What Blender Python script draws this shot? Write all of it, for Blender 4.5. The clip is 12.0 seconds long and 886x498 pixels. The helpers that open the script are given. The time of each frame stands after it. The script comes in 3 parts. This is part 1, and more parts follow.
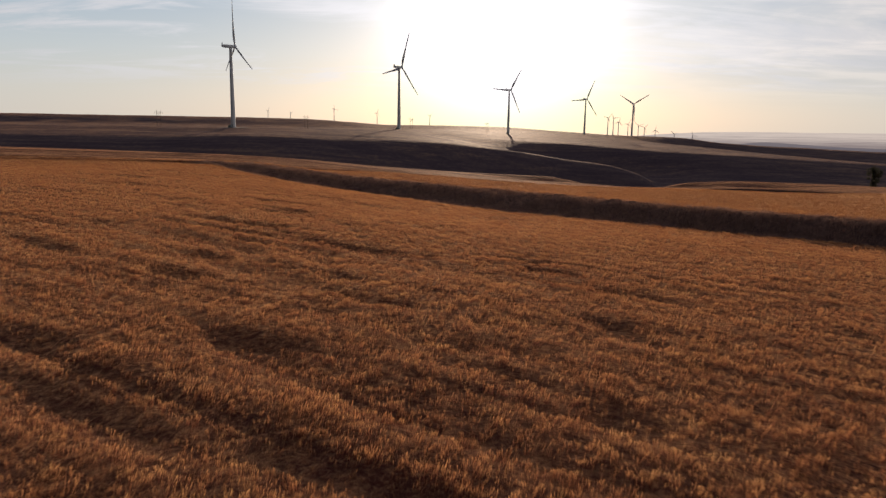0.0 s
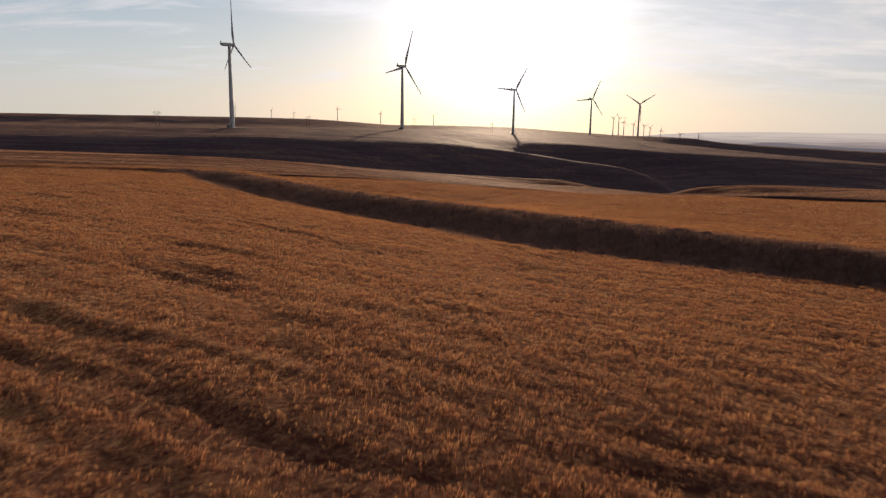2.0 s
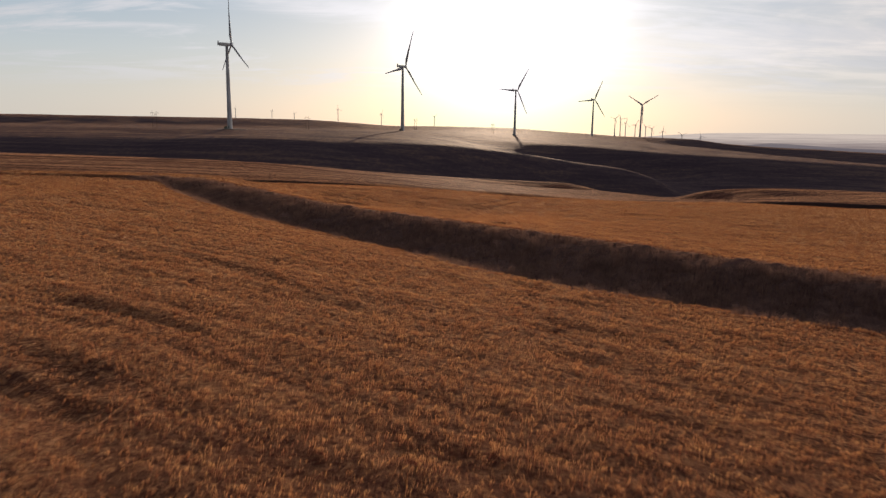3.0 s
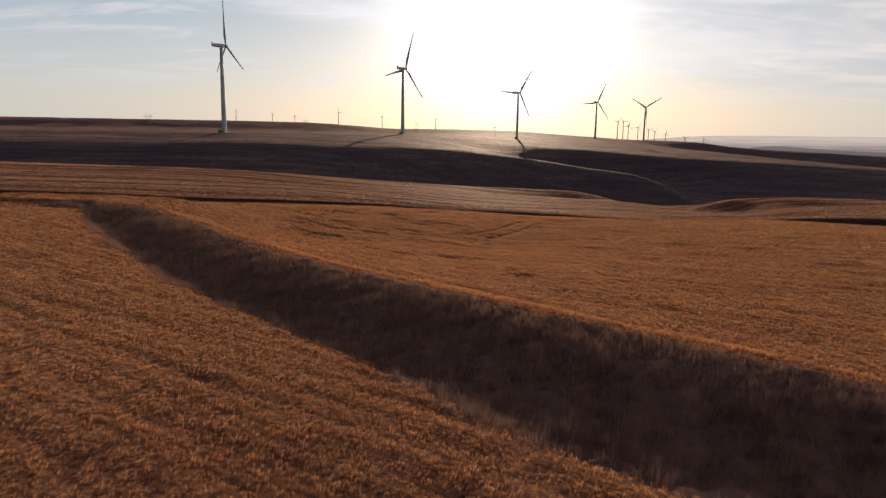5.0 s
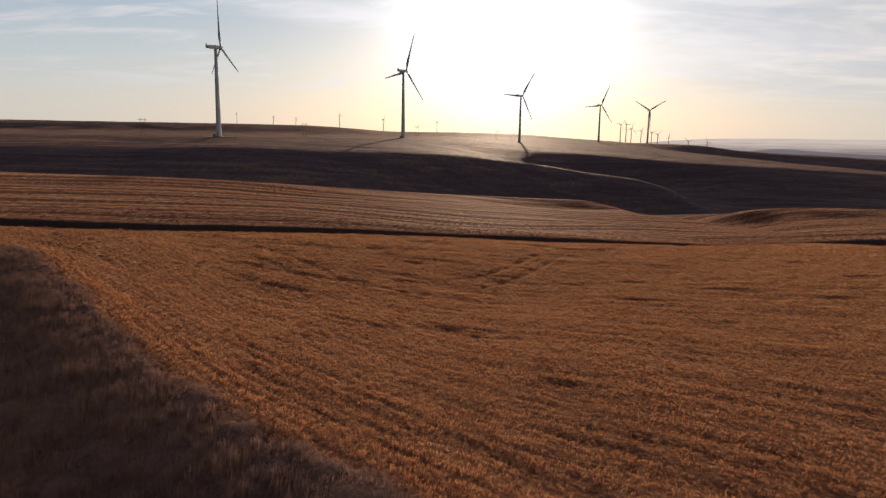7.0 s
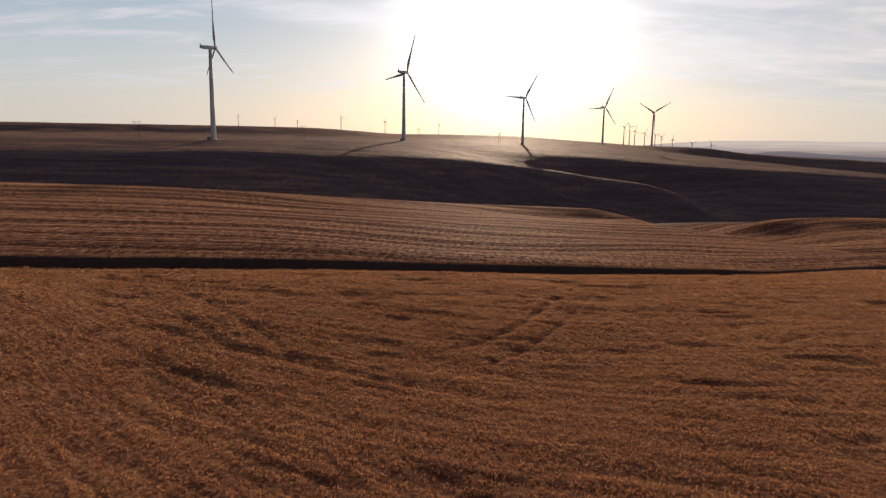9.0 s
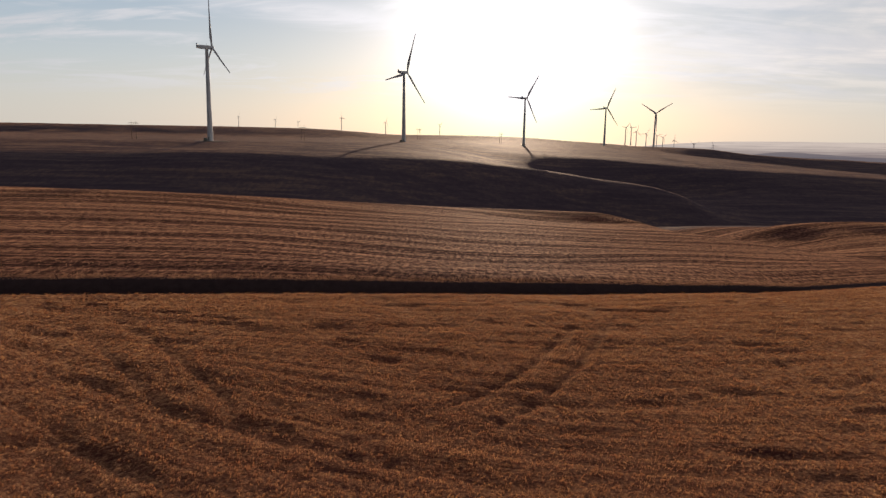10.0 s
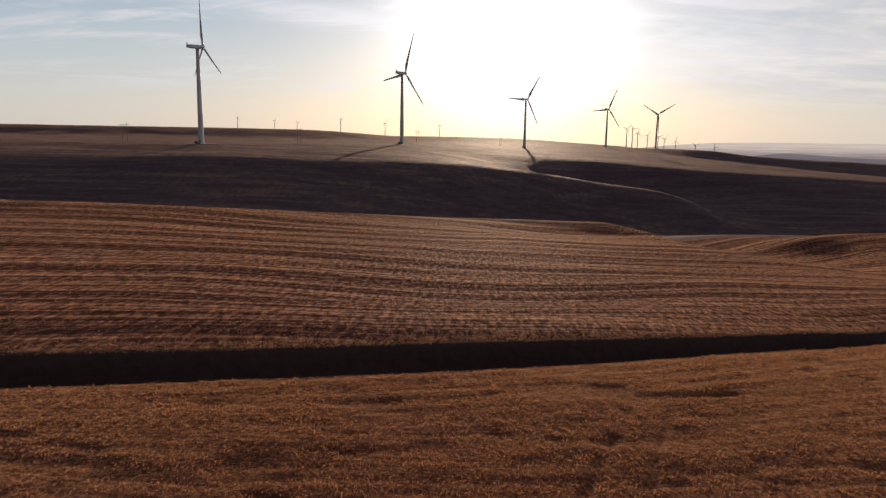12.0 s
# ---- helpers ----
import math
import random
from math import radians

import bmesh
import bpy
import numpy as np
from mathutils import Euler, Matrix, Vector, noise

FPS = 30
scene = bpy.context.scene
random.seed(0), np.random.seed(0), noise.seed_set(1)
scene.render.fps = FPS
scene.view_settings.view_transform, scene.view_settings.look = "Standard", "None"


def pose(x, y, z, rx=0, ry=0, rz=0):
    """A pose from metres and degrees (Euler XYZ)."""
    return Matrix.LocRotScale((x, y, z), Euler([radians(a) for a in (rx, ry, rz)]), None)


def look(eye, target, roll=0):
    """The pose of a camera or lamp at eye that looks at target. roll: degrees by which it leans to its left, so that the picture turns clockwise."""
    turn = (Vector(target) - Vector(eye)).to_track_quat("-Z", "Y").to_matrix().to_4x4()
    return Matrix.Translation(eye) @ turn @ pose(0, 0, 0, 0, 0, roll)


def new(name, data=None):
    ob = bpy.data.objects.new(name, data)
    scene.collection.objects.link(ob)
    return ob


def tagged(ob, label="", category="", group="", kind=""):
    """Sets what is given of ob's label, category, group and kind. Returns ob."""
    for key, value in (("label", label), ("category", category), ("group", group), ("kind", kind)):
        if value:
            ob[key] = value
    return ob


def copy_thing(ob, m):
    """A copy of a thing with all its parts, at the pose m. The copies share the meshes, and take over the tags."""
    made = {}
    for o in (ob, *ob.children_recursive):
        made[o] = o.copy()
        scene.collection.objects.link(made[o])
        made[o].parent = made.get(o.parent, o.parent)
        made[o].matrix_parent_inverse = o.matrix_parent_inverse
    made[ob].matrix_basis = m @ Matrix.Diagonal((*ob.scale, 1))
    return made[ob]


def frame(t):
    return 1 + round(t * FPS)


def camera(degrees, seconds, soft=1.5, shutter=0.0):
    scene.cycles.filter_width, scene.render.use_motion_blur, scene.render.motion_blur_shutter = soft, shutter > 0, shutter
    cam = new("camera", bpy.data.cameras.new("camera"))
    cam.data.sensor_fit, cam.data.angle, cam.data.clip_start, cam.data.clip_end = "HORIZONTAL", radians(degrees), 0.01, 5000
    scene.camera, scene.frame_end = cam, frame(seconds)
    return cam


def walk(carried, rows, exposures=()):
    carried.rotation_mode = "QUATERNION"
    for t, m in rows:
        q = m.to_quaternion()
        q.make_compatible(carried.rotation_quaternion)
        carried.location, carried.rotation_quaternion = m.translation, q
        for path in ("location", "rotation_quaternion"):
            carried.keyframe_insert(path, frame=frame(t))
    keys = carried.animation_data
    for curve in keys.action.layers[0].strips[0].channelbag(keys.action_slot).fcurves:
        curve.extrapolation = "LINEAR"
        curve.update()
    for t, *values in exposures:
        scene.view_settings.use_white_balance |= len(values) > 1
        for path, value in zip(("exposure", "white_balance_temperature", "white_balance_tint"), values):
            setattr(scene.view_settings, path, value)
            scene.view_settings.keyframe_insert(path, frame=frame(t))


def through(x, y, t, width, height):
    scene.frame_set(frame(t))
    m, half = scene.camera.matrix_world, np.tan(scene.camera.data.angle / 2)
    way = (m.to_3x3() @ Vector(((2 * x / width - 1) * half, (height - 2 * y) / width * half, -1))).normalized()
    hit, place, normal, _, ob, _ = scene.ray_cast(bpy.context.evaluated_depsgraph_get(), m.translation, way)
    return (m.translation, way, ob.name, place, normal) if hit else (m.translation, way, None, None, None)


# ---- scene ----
cam = camera(65.5, 12.0, soft=1.4, shutter=0.22)
# seconds, eye, yaw to the left, pitch, lean
PATH = [
    (0, (0.26, -0.91, 6.43), -0.16, -10.38, 0.85),
    (0.5, (0.15, 3.00, 6.57), -0.05, -10.40, 0.85),
    (1, (0.06, 7.55, 6.64), 0.04, -10.41, 0.85),
    (1.5, (-0.02, 12.56, 6.67), 0.10, -10.40, 0.85),
    (2, (-0.10, 17.88, 6.71), 0.15, -10.39, 0.85),
    (2.5, (-0.17, 23.37, 6.78), 0.19, -10.36, 0.85),
    (3, (-0.22, 28.94, 6.89), 0.22, -10.32, 0.85),
    (3.5, (-0.27, 34.52, 7.06), 0.25, -10.27, 0.85),
    (4, (-0.30, 40.05, 7.27), 0.27, -10.23, 0.85),
    (4.5, (-0.32, 45.51, 7.53), 0.29, -10.17, 0.85),
    (5, (-0.33, 50.86, 7.82), 0.32, -10.12, 0.85),
    (5.5, (-0.33, 56.12, 8.13), 0.34, -10.07, 0.85),
    (6, (-0.31, 61.29, 8.45), 0.37, -10.02, 0.85),
    (6.5, (-0.28, 66.38, 8.76), 0.41, -9.96, 0.85),
    (7, (-0.23, 71.42, 9.04), 0.45, -9.91, 0.85),
    (7.5, (-0.17, 76.42, 9.29), 0.49, -9.87, 0.85),
    (8, (-0.10, 81.42, 9.49), 0.53, -9.83, 0.85),
    (8.5, (-0.00, 86.43, 9.65), 0.58, -9.79, 0.85),
    (9, (0.11, 91.47, 9.78), 0.62, -9.75, 0.85),
    (9.5, (0.23, 96.54, 9.88), 0.66, -9.72, 0.85),
    (10, (0.38, 101.65, 9.97), 0.69, -9.69, 0.85),
    (10.5, (0.54, 106.78, 10.10), 0.72, -9.67, 0.85),
    (11, (0.72, 111.90, 10.31), 0.73, -9.65, 0.85),
    (11.5, (0.92, 116.95, 10.65), 0.72, -9.63, 0.85),
    (12, (1.14, 121.86, 11.20), 0.69, -9.61, 0.85),
]


def aim(eye, yaw, pitch, lean):
    a, b = radians(yaw), radians(pitch)
    ahead = Vector((-math.sin(a) * math.cos(b), math.cos(a) * math.cos(b), math.sin(b)))
    return look(eye, Vector(eye) + ahead, lean)


walk(cam, [(t, aim(e, a, b, r)) for t, e, a, b, r in PATH], [(0.0, 0.0, 6500, 17), (12.0, 0.0, 6500, 17)])

# ---- sky and sun ----
SUN_EL, SUN_AZ = 7.7, 4.5            # degrees above the horizon, degrees to the right of +y
SUN = Vector((math.sin(radians(SUN_AZ)) * math.cos(radians(SUN_EL)),
              math.cos(radians(SUN_AZ)) * math.cos(radians(SUN_EL)), math.sin(radians(SUN_EL))))


class Nodes:
    """Short hand for node trees."""

    def __init__(self, tree):
        self.tree = tree
        tree.nodes.clear()

    def add(self, kind, **settings):
        node = self.tree.nodes.new(kind)
        for key, value in settings.items():
            if key == "ins":
                for name, v in value.items():
                    self.put(node.inputs[name], v)
            else:
                setattr(node, key, value)
        return node

    def put(self, socket, v):
        if isinstance(v, bpy.types.NodeSocket):
            self.tree.links.new(v, socket)
        elif isinstance(v, bpy.types.Node):
            self.tree.links.new(v.outputs[0], socket)
        else:
            socket.default_value = v

    def math(self, op, a, b=0.0, c=0.0, clamp=False):
        node = self.add("ShaderNodeMath", operation=op, use_clamp=clamp)
        for k, v in enumerate((a, b, c)):
            self.put(node.inputs[k], v)
        return node.outputs[0]

    def vec(self, op, a, b=(0, 0, 0)):
        node = self.add("ShaderNodeVectorMath", operation=op)
        self.put(node.inputs[0], a)
        self.put(node.inputs[1], b)
        return node.outputs["Value"] if op in ("DOT_PRODUCT", "LENGTH") else node.outputs[0]

    def mix(self, f, a, b, blend="MIX"):
        node = self.add("ShaderNodeMix", data_type="RGBA", blend_type=blend)
        for k, v in ((0, f), (6, a), (7, b)):
            self.put(node.inputs[k], v)
        return node.outputs[2]

    def noise(self, vector, scale, detail=4.0, rough=0.55, distort=0.0):
        node = self.add("ShaderNodeTexNoise", ins={"Vector": vector, "Scale": scale, "Detail": detail, "Roughness": rough, "Distortion": distort})
        return node.outputs[0]

    def ramp(self, f, *stops):
        node = self.add("ShaderNodeValToRGB")
        el = node.color_ramp.elements
        while len(el) < len(stops):
            el.new(0.5)
        for e, (p, c) in zip(el, stops):
            e.position = p
            e.color = (c, c, c, 1) if isinstance(c, (int, float)) else (*c, 1)
        self.put(node.inputs[0], f)
        return node.outputs[0]

    def span(self, f, lo, hi, a=0.0, b=1.0):
        node = self.add("ShaderNodeMapRange", clamp=True, interpolation_type="SMOOTHSTEP")
        for k, v in enumerate((f, lo, hi, a, b)):
            self.put(node.inputs[k], v)
        return node.outputs[0]


world = bpy.data.worlds.new("evening_sky")
scene.world = world
world.use_nodes = True
n = Nodes(world.node_tree)
way = n.add("ShaderNodeTexCoord").outputs["Generated"]
air = n.add("ShaderNodeTexSky", sky_type="NISHITA", sun_disc=False, sun_elevation=radians(SUN_EL), sun_rotation=radians(SUN_AZ),
            altitude=400.0, air_density=1.0, dust_density=1.6, ozone_density=1.0)
near_sun = n.math("MAXIMUM", n.vec("DOT_PRODUCT", way, tuple(SUN)), 0.0)
split = n.add("ShaderNodeSeparateXYZ", ins={0: way})
up = n.math("MAXIMUM", split.outputs[2], 0.0)
ahead = n.span(n.vec("DOT_PRODUCT", way, (SUN.x, SUN.y, 0.0)), -0.9, 0.9, 0.22, 1.0)
# evening air: cream at the horizon, pale blue above, dim overhead and behind
tone = n.ramp(up, (0.0, (0.80, 0.815, 0.735)), (0.04, (0.76, 0.81, 0.765)), (0.09, (0.66, 0.775, 0.81)), (0.16, (0.49, 0.65, 0.77)), (0.45, (0.28, 0.32, 0.49)), (1.0, (0.17, 0.18, 0.35)))
tone = n.add("ShaderNodeVectorMath", operation="SCALE", ins={0: tone, "Scale": n.math("MULTIPLY", ahead, 7.6)}).outputs[0]
base = n.mix(0.88, air, tone)
# thin streaks of high cloud, on a flat layer overhead
layer = n.add("ShaderNodeCombineXYZ", ins={0: n.math("DIVIDE", split.outputs[0], n.math("ADD", up, 0.10)),
                                           1: n.math("DIVIDE", split.outputs[1], n.math("ADD", up, 0.10)), 2: 3.7})
streaks = n.noise(n.vec("MULTIPLY", layer, (0.8, 1.7, 1.0)), 1.0, 8.0, 0.62, 1.1)
veil = n.noise(n.vec("MULTIPLY", layer, (0.3, 0.5, 1.0)), 1.0, 4.0, 0.5, 0.5)
cloud = n.math("MULTIPLY", n.span(n.math("ADD", n.math("MULTIPLY", streaks, 0.6), n.math("MULTIPLY", veil, 0.4)), 0.455, 0.57), n.span(up, 0.03, 0.08))
lit_cloud = n.mix(n.math("POWER", near_sun, 1.4), (1.2, 1.35, 1.5, 1), (8.1, 8.3, 8.3, 1))
# one long veil that slants down towards the sun
bearing = n.math("DIVIDE", split.outputs[0], n.math("MAXIMUM", split.outputs[1], 0.2))
slant = n.math("ADD", n.math("MULTIPLY_ADD", bearing, 0.122, up), n.math("MULTIPLY_ADD", n.math("ADD", streaks, veil), 0.05, -0.1765))
veil_band = n.math("MULTIPLY", n.span(n.math("ABSOLUTE", slant), 0.004, 0.030, 1.0, 0.0), n.math("MULTIPLY", n.span(bearing, -0.02, -0.14), n.span(bearing, -0.75, -0.50)))
cloud = n.math("MAXIMUM", n.math("MULTIPLY", cloud, 0.8), n.math("MULTIPLY", veil_band, n.span(streaks, 0.36, 0.58, 0.35, 0.95)))
sky = n.mix(n.math("MULTIPLY", cloud, 0.95), base, lit_cloud)
# a broad sheet of thicker cloud to the right of the sun
sheet = n.math("MULTIPLY", n.span(split.outputs[0], 0.16, 0.55), n.span(up, 0.015, 0.09))
puffs = n.noise(n.vec("MULTIPLY", layer, (0.9, 1.5, 1.0)), 1.0, 6.0, 0.6, 0.45)
sky = n.mix(n.math("MULTIPLY", sheet, 0.75), sky, n.add("ShaderNodeVectorMath", operation="SCALE", ins={0: n.ramp(puffs, (0.36, (0.72, 0.77, 0.80)), (0.48, (0.87, 0.88, 0.855)), (0.60, (1.12, 1.07, 0.98))), "Scale": n.math("MULTIPLY_ADD", n.math("POWER", near_sun, 14.0), 2.6, 6.9)}).outputs[0])
glow = n.math("ADD", n.math("MULTIPLY", n.math("POWER", near_sun, 32.0), 2.2), n.math("MULTIPLY", n.math("POWER", near_sun, 200.0), 20.0))
glow = n.math("MULTIPLY", glow, n.span(up, 0.0, 0.11, 0.55, 1.0))          # dimmer and yellower through the thick air at the horizon
warm = n.add("ShaderNodeVectorMath", operation="SCALE", ins={0: n.mix(n.span(up, 0.0, 0.10), (1.0, 0.93, 0.76, 1), (1.0, 0.985, 0.95, 1)), "Scale": glow})
sky = n.vec("MINIMUM", n.mix(1.0, sky, warm.outputs[0], "ADD"), (12.5, 12.3, 12.0))
n.add("ShaderNodeOutputWorld", ins={0: n.add("ShaderNodeBackground", ins={"Color": sky, "Strength": 0.1})})

lamp = bpy.data.lights.new("sun", "SUN")
lamp.energy, lamp.angle, lamp.color = 5.0, radians(0.6), (1.0, 0.78, 0.54)
sun = new("sun", lamp)
sun.matrix_world = look((0, 0, 60), Vector((0, 0, 60)) - SUN)


# ---- materials ----
def material(name):
    mat = bpy.data.materials.new(name)
    mat.use_nodes = True
    return mat, Nodes(mat.node_tree)


def finish(n, color, rough=0.8, metal=0.0, bump=None, strength=0.4, distance=0.05, through=0.0, spec=0.3, fuzz=0.0, gloss=(1.0, 1.0, 1.0, 1.0)):
    ins = {"Base Color": color, "Roughness": rough, "Metallic": metal, "Specular IOR Level": spec, "Specular Tint": gloss,
           "Sheen Weight": fuzz, "Sheen Roughness": 0.28, "Sheen Tint": gloss}
    if bump is not None:
        ins["Normal"] = n.add("ShaderNodeBump", ins={"Height": bump, "Strength": strength, "Distance": distance}).outputs[0]
    shader = n.add("ShaderNodeBsdfPrincipled", ins=ins)
    if through:
        thin = n.add("ShaderNodeBsdfTranslucent", ins={"Color": color})
        shader = n.add("ShaderNodeMixShader", ins={0: through, 1: shader.outputs[0], 2: thin.outputs[0]})
    n.add("ShaderNodeOutputMaterial", ins={0: shader.outputs[0]})


def land_material():
    """Soil and crop cover of the whole sheet: ripe wheat, bank grass, ditch soil, stubble, fallow hills and the far
    plain with haze in its colour.
    """
    mat, n = material("farmland")
    place = n.add("ShaderNodeNewGeometry").outputs["Position"]
    zone = n.add("ShaderNodeAttribute", attribute_name="zone")
    part_of = n.add("ShaderNodeSeparateColor", ins={0: zone.outputs["Color"]})
    wheat, stubble, grass = part_of.outputs[0], part_of.outputs[1], part_of.outputs[2]
    rows = n.add("ShaderNodeAttribute", attribute_name="rows").outputs["Vector"]   # along, across, farness
    line = n.add("ShaderNodeSeparateXYZ", ins={0: rows})
    fine = n.noise(place, 9.0, 6.0, 0.65)
    clump = n.noise(place, 1.3, 4.0, 0.6)
    patch = n.noise(place, 0.09, 4.0, 0.5)
    streak = n.noise(n.vec("MULTIPLY", rows, (0.05, 1.5, 0.0)), 1.0, 4.0, 0.6)
    grit = n.noise(place, 42.0, 3.0, 0.6)
    mottle = n.math("ADD", n.math("MULTIPLY", clump, 0.35), n.math("ADD", n.math("MULTIPLY", fine, 0.35), n.math("MULTIPLY", grit, 0.3)))
    bunch = n.noise(place, 3.6, 5.0, 0.68, 0.5)
    ears = n.math("ADD", n.math("MULTIPLY", bunch, 0.54), n.math("ADD", n.math("MULTIPLY", streak, 0.30), n.math("MULTIPLY", grit, 0.16)))
    # wheat floor: its dark tones put the shade inside the crop into the colour
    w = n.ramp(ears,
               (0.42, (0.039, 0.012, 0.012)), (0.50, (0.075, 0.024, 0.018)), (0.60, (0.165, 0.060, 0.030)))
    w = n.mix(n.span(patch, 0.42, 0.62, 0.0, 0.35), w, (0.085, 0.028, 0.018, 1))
    # stubble: thin drill lines, broad swaths left by the header, loose straw and dark weeds
    swath = n.noise(n.vec("MULTIPLY", rows, (0.003, 0.14, 0.0)), 1.0, 2.0, 0.5)
    lines = n.noise(n.vec("MULTIPLY", rows, (0.012, 0.95, 0.0)), 1.0, 5.0, 0.72)
    straw = n.noise(n.vec("MULTIPLY", rows, (1.5, 0.42, 0.0)), 1.0, 6.0, 0.78)
    cover = n.math("ADD", n.math("ADD", n.math("MULTIPLY", n.span(lines, 0.40, 0.60), 0.36), n.math("MULTIPLY", n.span(swath, 0.38, 0.60), 0.26)), n.math("MULTIPLY", n.span(straw, 0.42, 0.60), 0.38))
    s = n.ramp(cover, (0.10, (0.013, 0.007, 0.009)), (0.40, (0.044, 0.0165, 0.015)), (0.64, (0.118, 0.047, 0.033)), (0.92, (0.33, 0.152, 0.083)))
    weeds = n.math("MULTIPLY", n.span(n.noise(place, 1.1, 5.0, 0.75), 0.54, 0.62), n.span(swath, 0.42, 0.55))
    s = n.mix(n.math("MULTIPLY", weeds, 0.7), s, (0.024, 0.014, 0.012, 1))
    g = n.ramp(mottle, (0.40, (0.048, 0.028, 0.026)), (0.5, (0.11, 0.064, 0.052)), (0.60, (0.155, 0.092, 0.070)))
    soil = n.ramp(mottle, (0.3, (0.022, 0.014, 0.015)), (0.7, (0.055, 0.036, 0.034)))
    # fallow hills: tilled along the slope, old straw in streaks
    contour = n.noise(n.vec("MULTIPLY", place, (0.006, 0.03, 0.03)), 1.0, 4.0, 0.6, 0.3)
    tilled = n.noise(n.vec("MULTIPLY", place, (0.012, 0.10, 0.25)), 1.0, 6.0, 0.72, 0.15)
    clods = n.noise(n.vec("MULTIPLY", place, (0.30, 0.14, 0.4)), 1.0, 6.0, 0.78)
    hill = n.ramp(n.math("ADD", n.math("MULTIPLY", n.span(contour, 0.36, 0.64), 0.28), n.math("ADD", n.math("MULTIPLY", n.span(tilled, 0.38, 0.62), 0.44), n.math("MULTIPLY", n.span(clods, 0.40, 0.62), 0.28))),
                  (0.08, (0.048, 0.035, 0.043)), (0.45, (0.060, 0.043, 0.050)), (0.70, (0.074, 0.052, 0.053)), (0.95, (0.120, 0.076, 0.061)))
    # far plain: paler with distance, the haze painted into its base colour
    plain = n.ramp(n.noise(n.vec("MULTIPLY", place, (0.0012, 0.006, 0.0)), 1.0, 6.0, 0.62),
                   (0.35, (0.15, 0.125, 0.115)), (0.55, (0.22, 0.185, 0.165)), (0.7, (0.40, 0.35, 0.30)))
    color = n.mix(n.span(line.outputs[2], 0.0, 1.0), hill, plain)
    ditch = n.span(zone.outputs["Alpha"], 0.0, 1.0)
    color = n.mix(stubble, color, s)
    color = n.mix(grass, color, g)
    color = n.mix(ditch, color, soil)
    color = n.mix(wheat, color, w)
    relief = n.math("ADD", n.math("MULTIPLY", fine, 0.3), n.math("ADD", n.math("MULTIPLY", clump, 0.5), n.math("MULTIPLY", streak, 0.4)))
    relief = n.math("MULTIPLY_ADD", n.math("MULTIPLY", bunch, wheat), 0.6, relief)
    relief = n.math("MULTIPLY_ADD", n.math("MULTIPLY", lines, stubble), 0.5, relief)        # drilled ridges
    relief = n.math("MULTIPLY_ADD", n.math("MULTIPLY", tilled, n.math("SUBTRACT", 1.0, n.math("MAXIMUM", stubble, wheat))), 2.0, relief)
    bare = n.math("SUBTRACT", 1.0, n.math("MAXIMUM", ditch, n.math("MAXIMUM", grass, wheat)))
    straw_fuzz = n.math("MULTIPLY", stubble, n.span(cover, 0.2, 0.95, 0.03, 0.30))
    hill_fuzz = n.math("MULTIPLY", n.math("SUBTRACT", bare, stubble, clamp=True), n.span(n.math("MULTIPLY_ADD", clods, 0.35, n.math("MULTIPLY", tilled, 0.65)), 0.42, 0.60, 0.01, 0.09))
    fuzz = n.math("ADD", n.math("ADD", straw_fuzz, hill_fuzz), n.math("MULTIPLY", wheat, n.span(ears, 0.43, 0.58, 0.27, 0.92)))
    gloss = n.mix(wheat, (1.0, 0.60, 0.36, 1), (1.0, 0.57, 0.29, 1))
    # faint glint of dry straw and dust against the light
    shine = n.math("ADD", n.math("MULTIPLY", n.math("SUBTRACT", bare, stubble, clamp=True), n.span(n.math("MULTIPLY_ADD", clods, 0.35, n.math("MULTIPLY", tilled, 0.65)), 0.40, 0.60, 0.002, 0.009)),
                   n.math("ADD", n.math("MULTIPLY", stubble, n.span(cover, 0.1, 0.9, 0.0, 0.0022)), n.math("MULTIPLY", wheat, 0.0012)))
    finish(n, color, 0.82, bump=relief, strength=0.9, distance=0.25, spec=shine, fuzz=fuzz, gloss=gloss)
    return mat


def straw_material(name, dark, mid, pale, through, rough=0.9, spec=0.0, stalk_shade=None):
    mat, n = material(name)
    shade = n.add("ShaderNodeNewGeometry").outputs["Random Per Island"]
    place = n.add("ShaderNodeNewGeometry").outputs["Position"]
    patch = n.math("ADD", n.math("MULTIPLY", n.noise(place, 0.3, 3.0, 0.6), 0.35), n.math("MULTIPLY", n.noise(place, 2.0, 3.0, 0.6), 0.65))
    color = n.ramp(n.math("ADD", n.math("MULTIPLY", shade, 0.10), n.math("MULTIPLY", patch, 0.90)), (0.30, dark), (0.5, mid), (0.72, pale))
    if stalk_shade:                                       # reddish stalks under paler ears, with the shade low in the crop coloured in
        color = n.mix(n.math("POWER", n.add("ShaderNodeAttribute", attribute_name="ear").outputs["Fac"], 2.4), stalk_shade, color)
    finish(n, color, rough, through=through, spec=spec)
    return mat


def steel_material(name, color, rough=0.45, dirt=0.12):
    mat, n = material(name)
    place = n.add("ShaderNodeTexCoord").outputs["Object"]
    grime = n.noise(n.vec("MULTIPLY", place, (0.8, 0.8, 0.12)), 1.0, 5.0, 0.6)
    finish(n, n.mix(n.span(grime, 0.45, 0.75, 0.0, dirt), (*color, 1), (0.30, 0.27, 0.23, 1)), rough)
    return mat


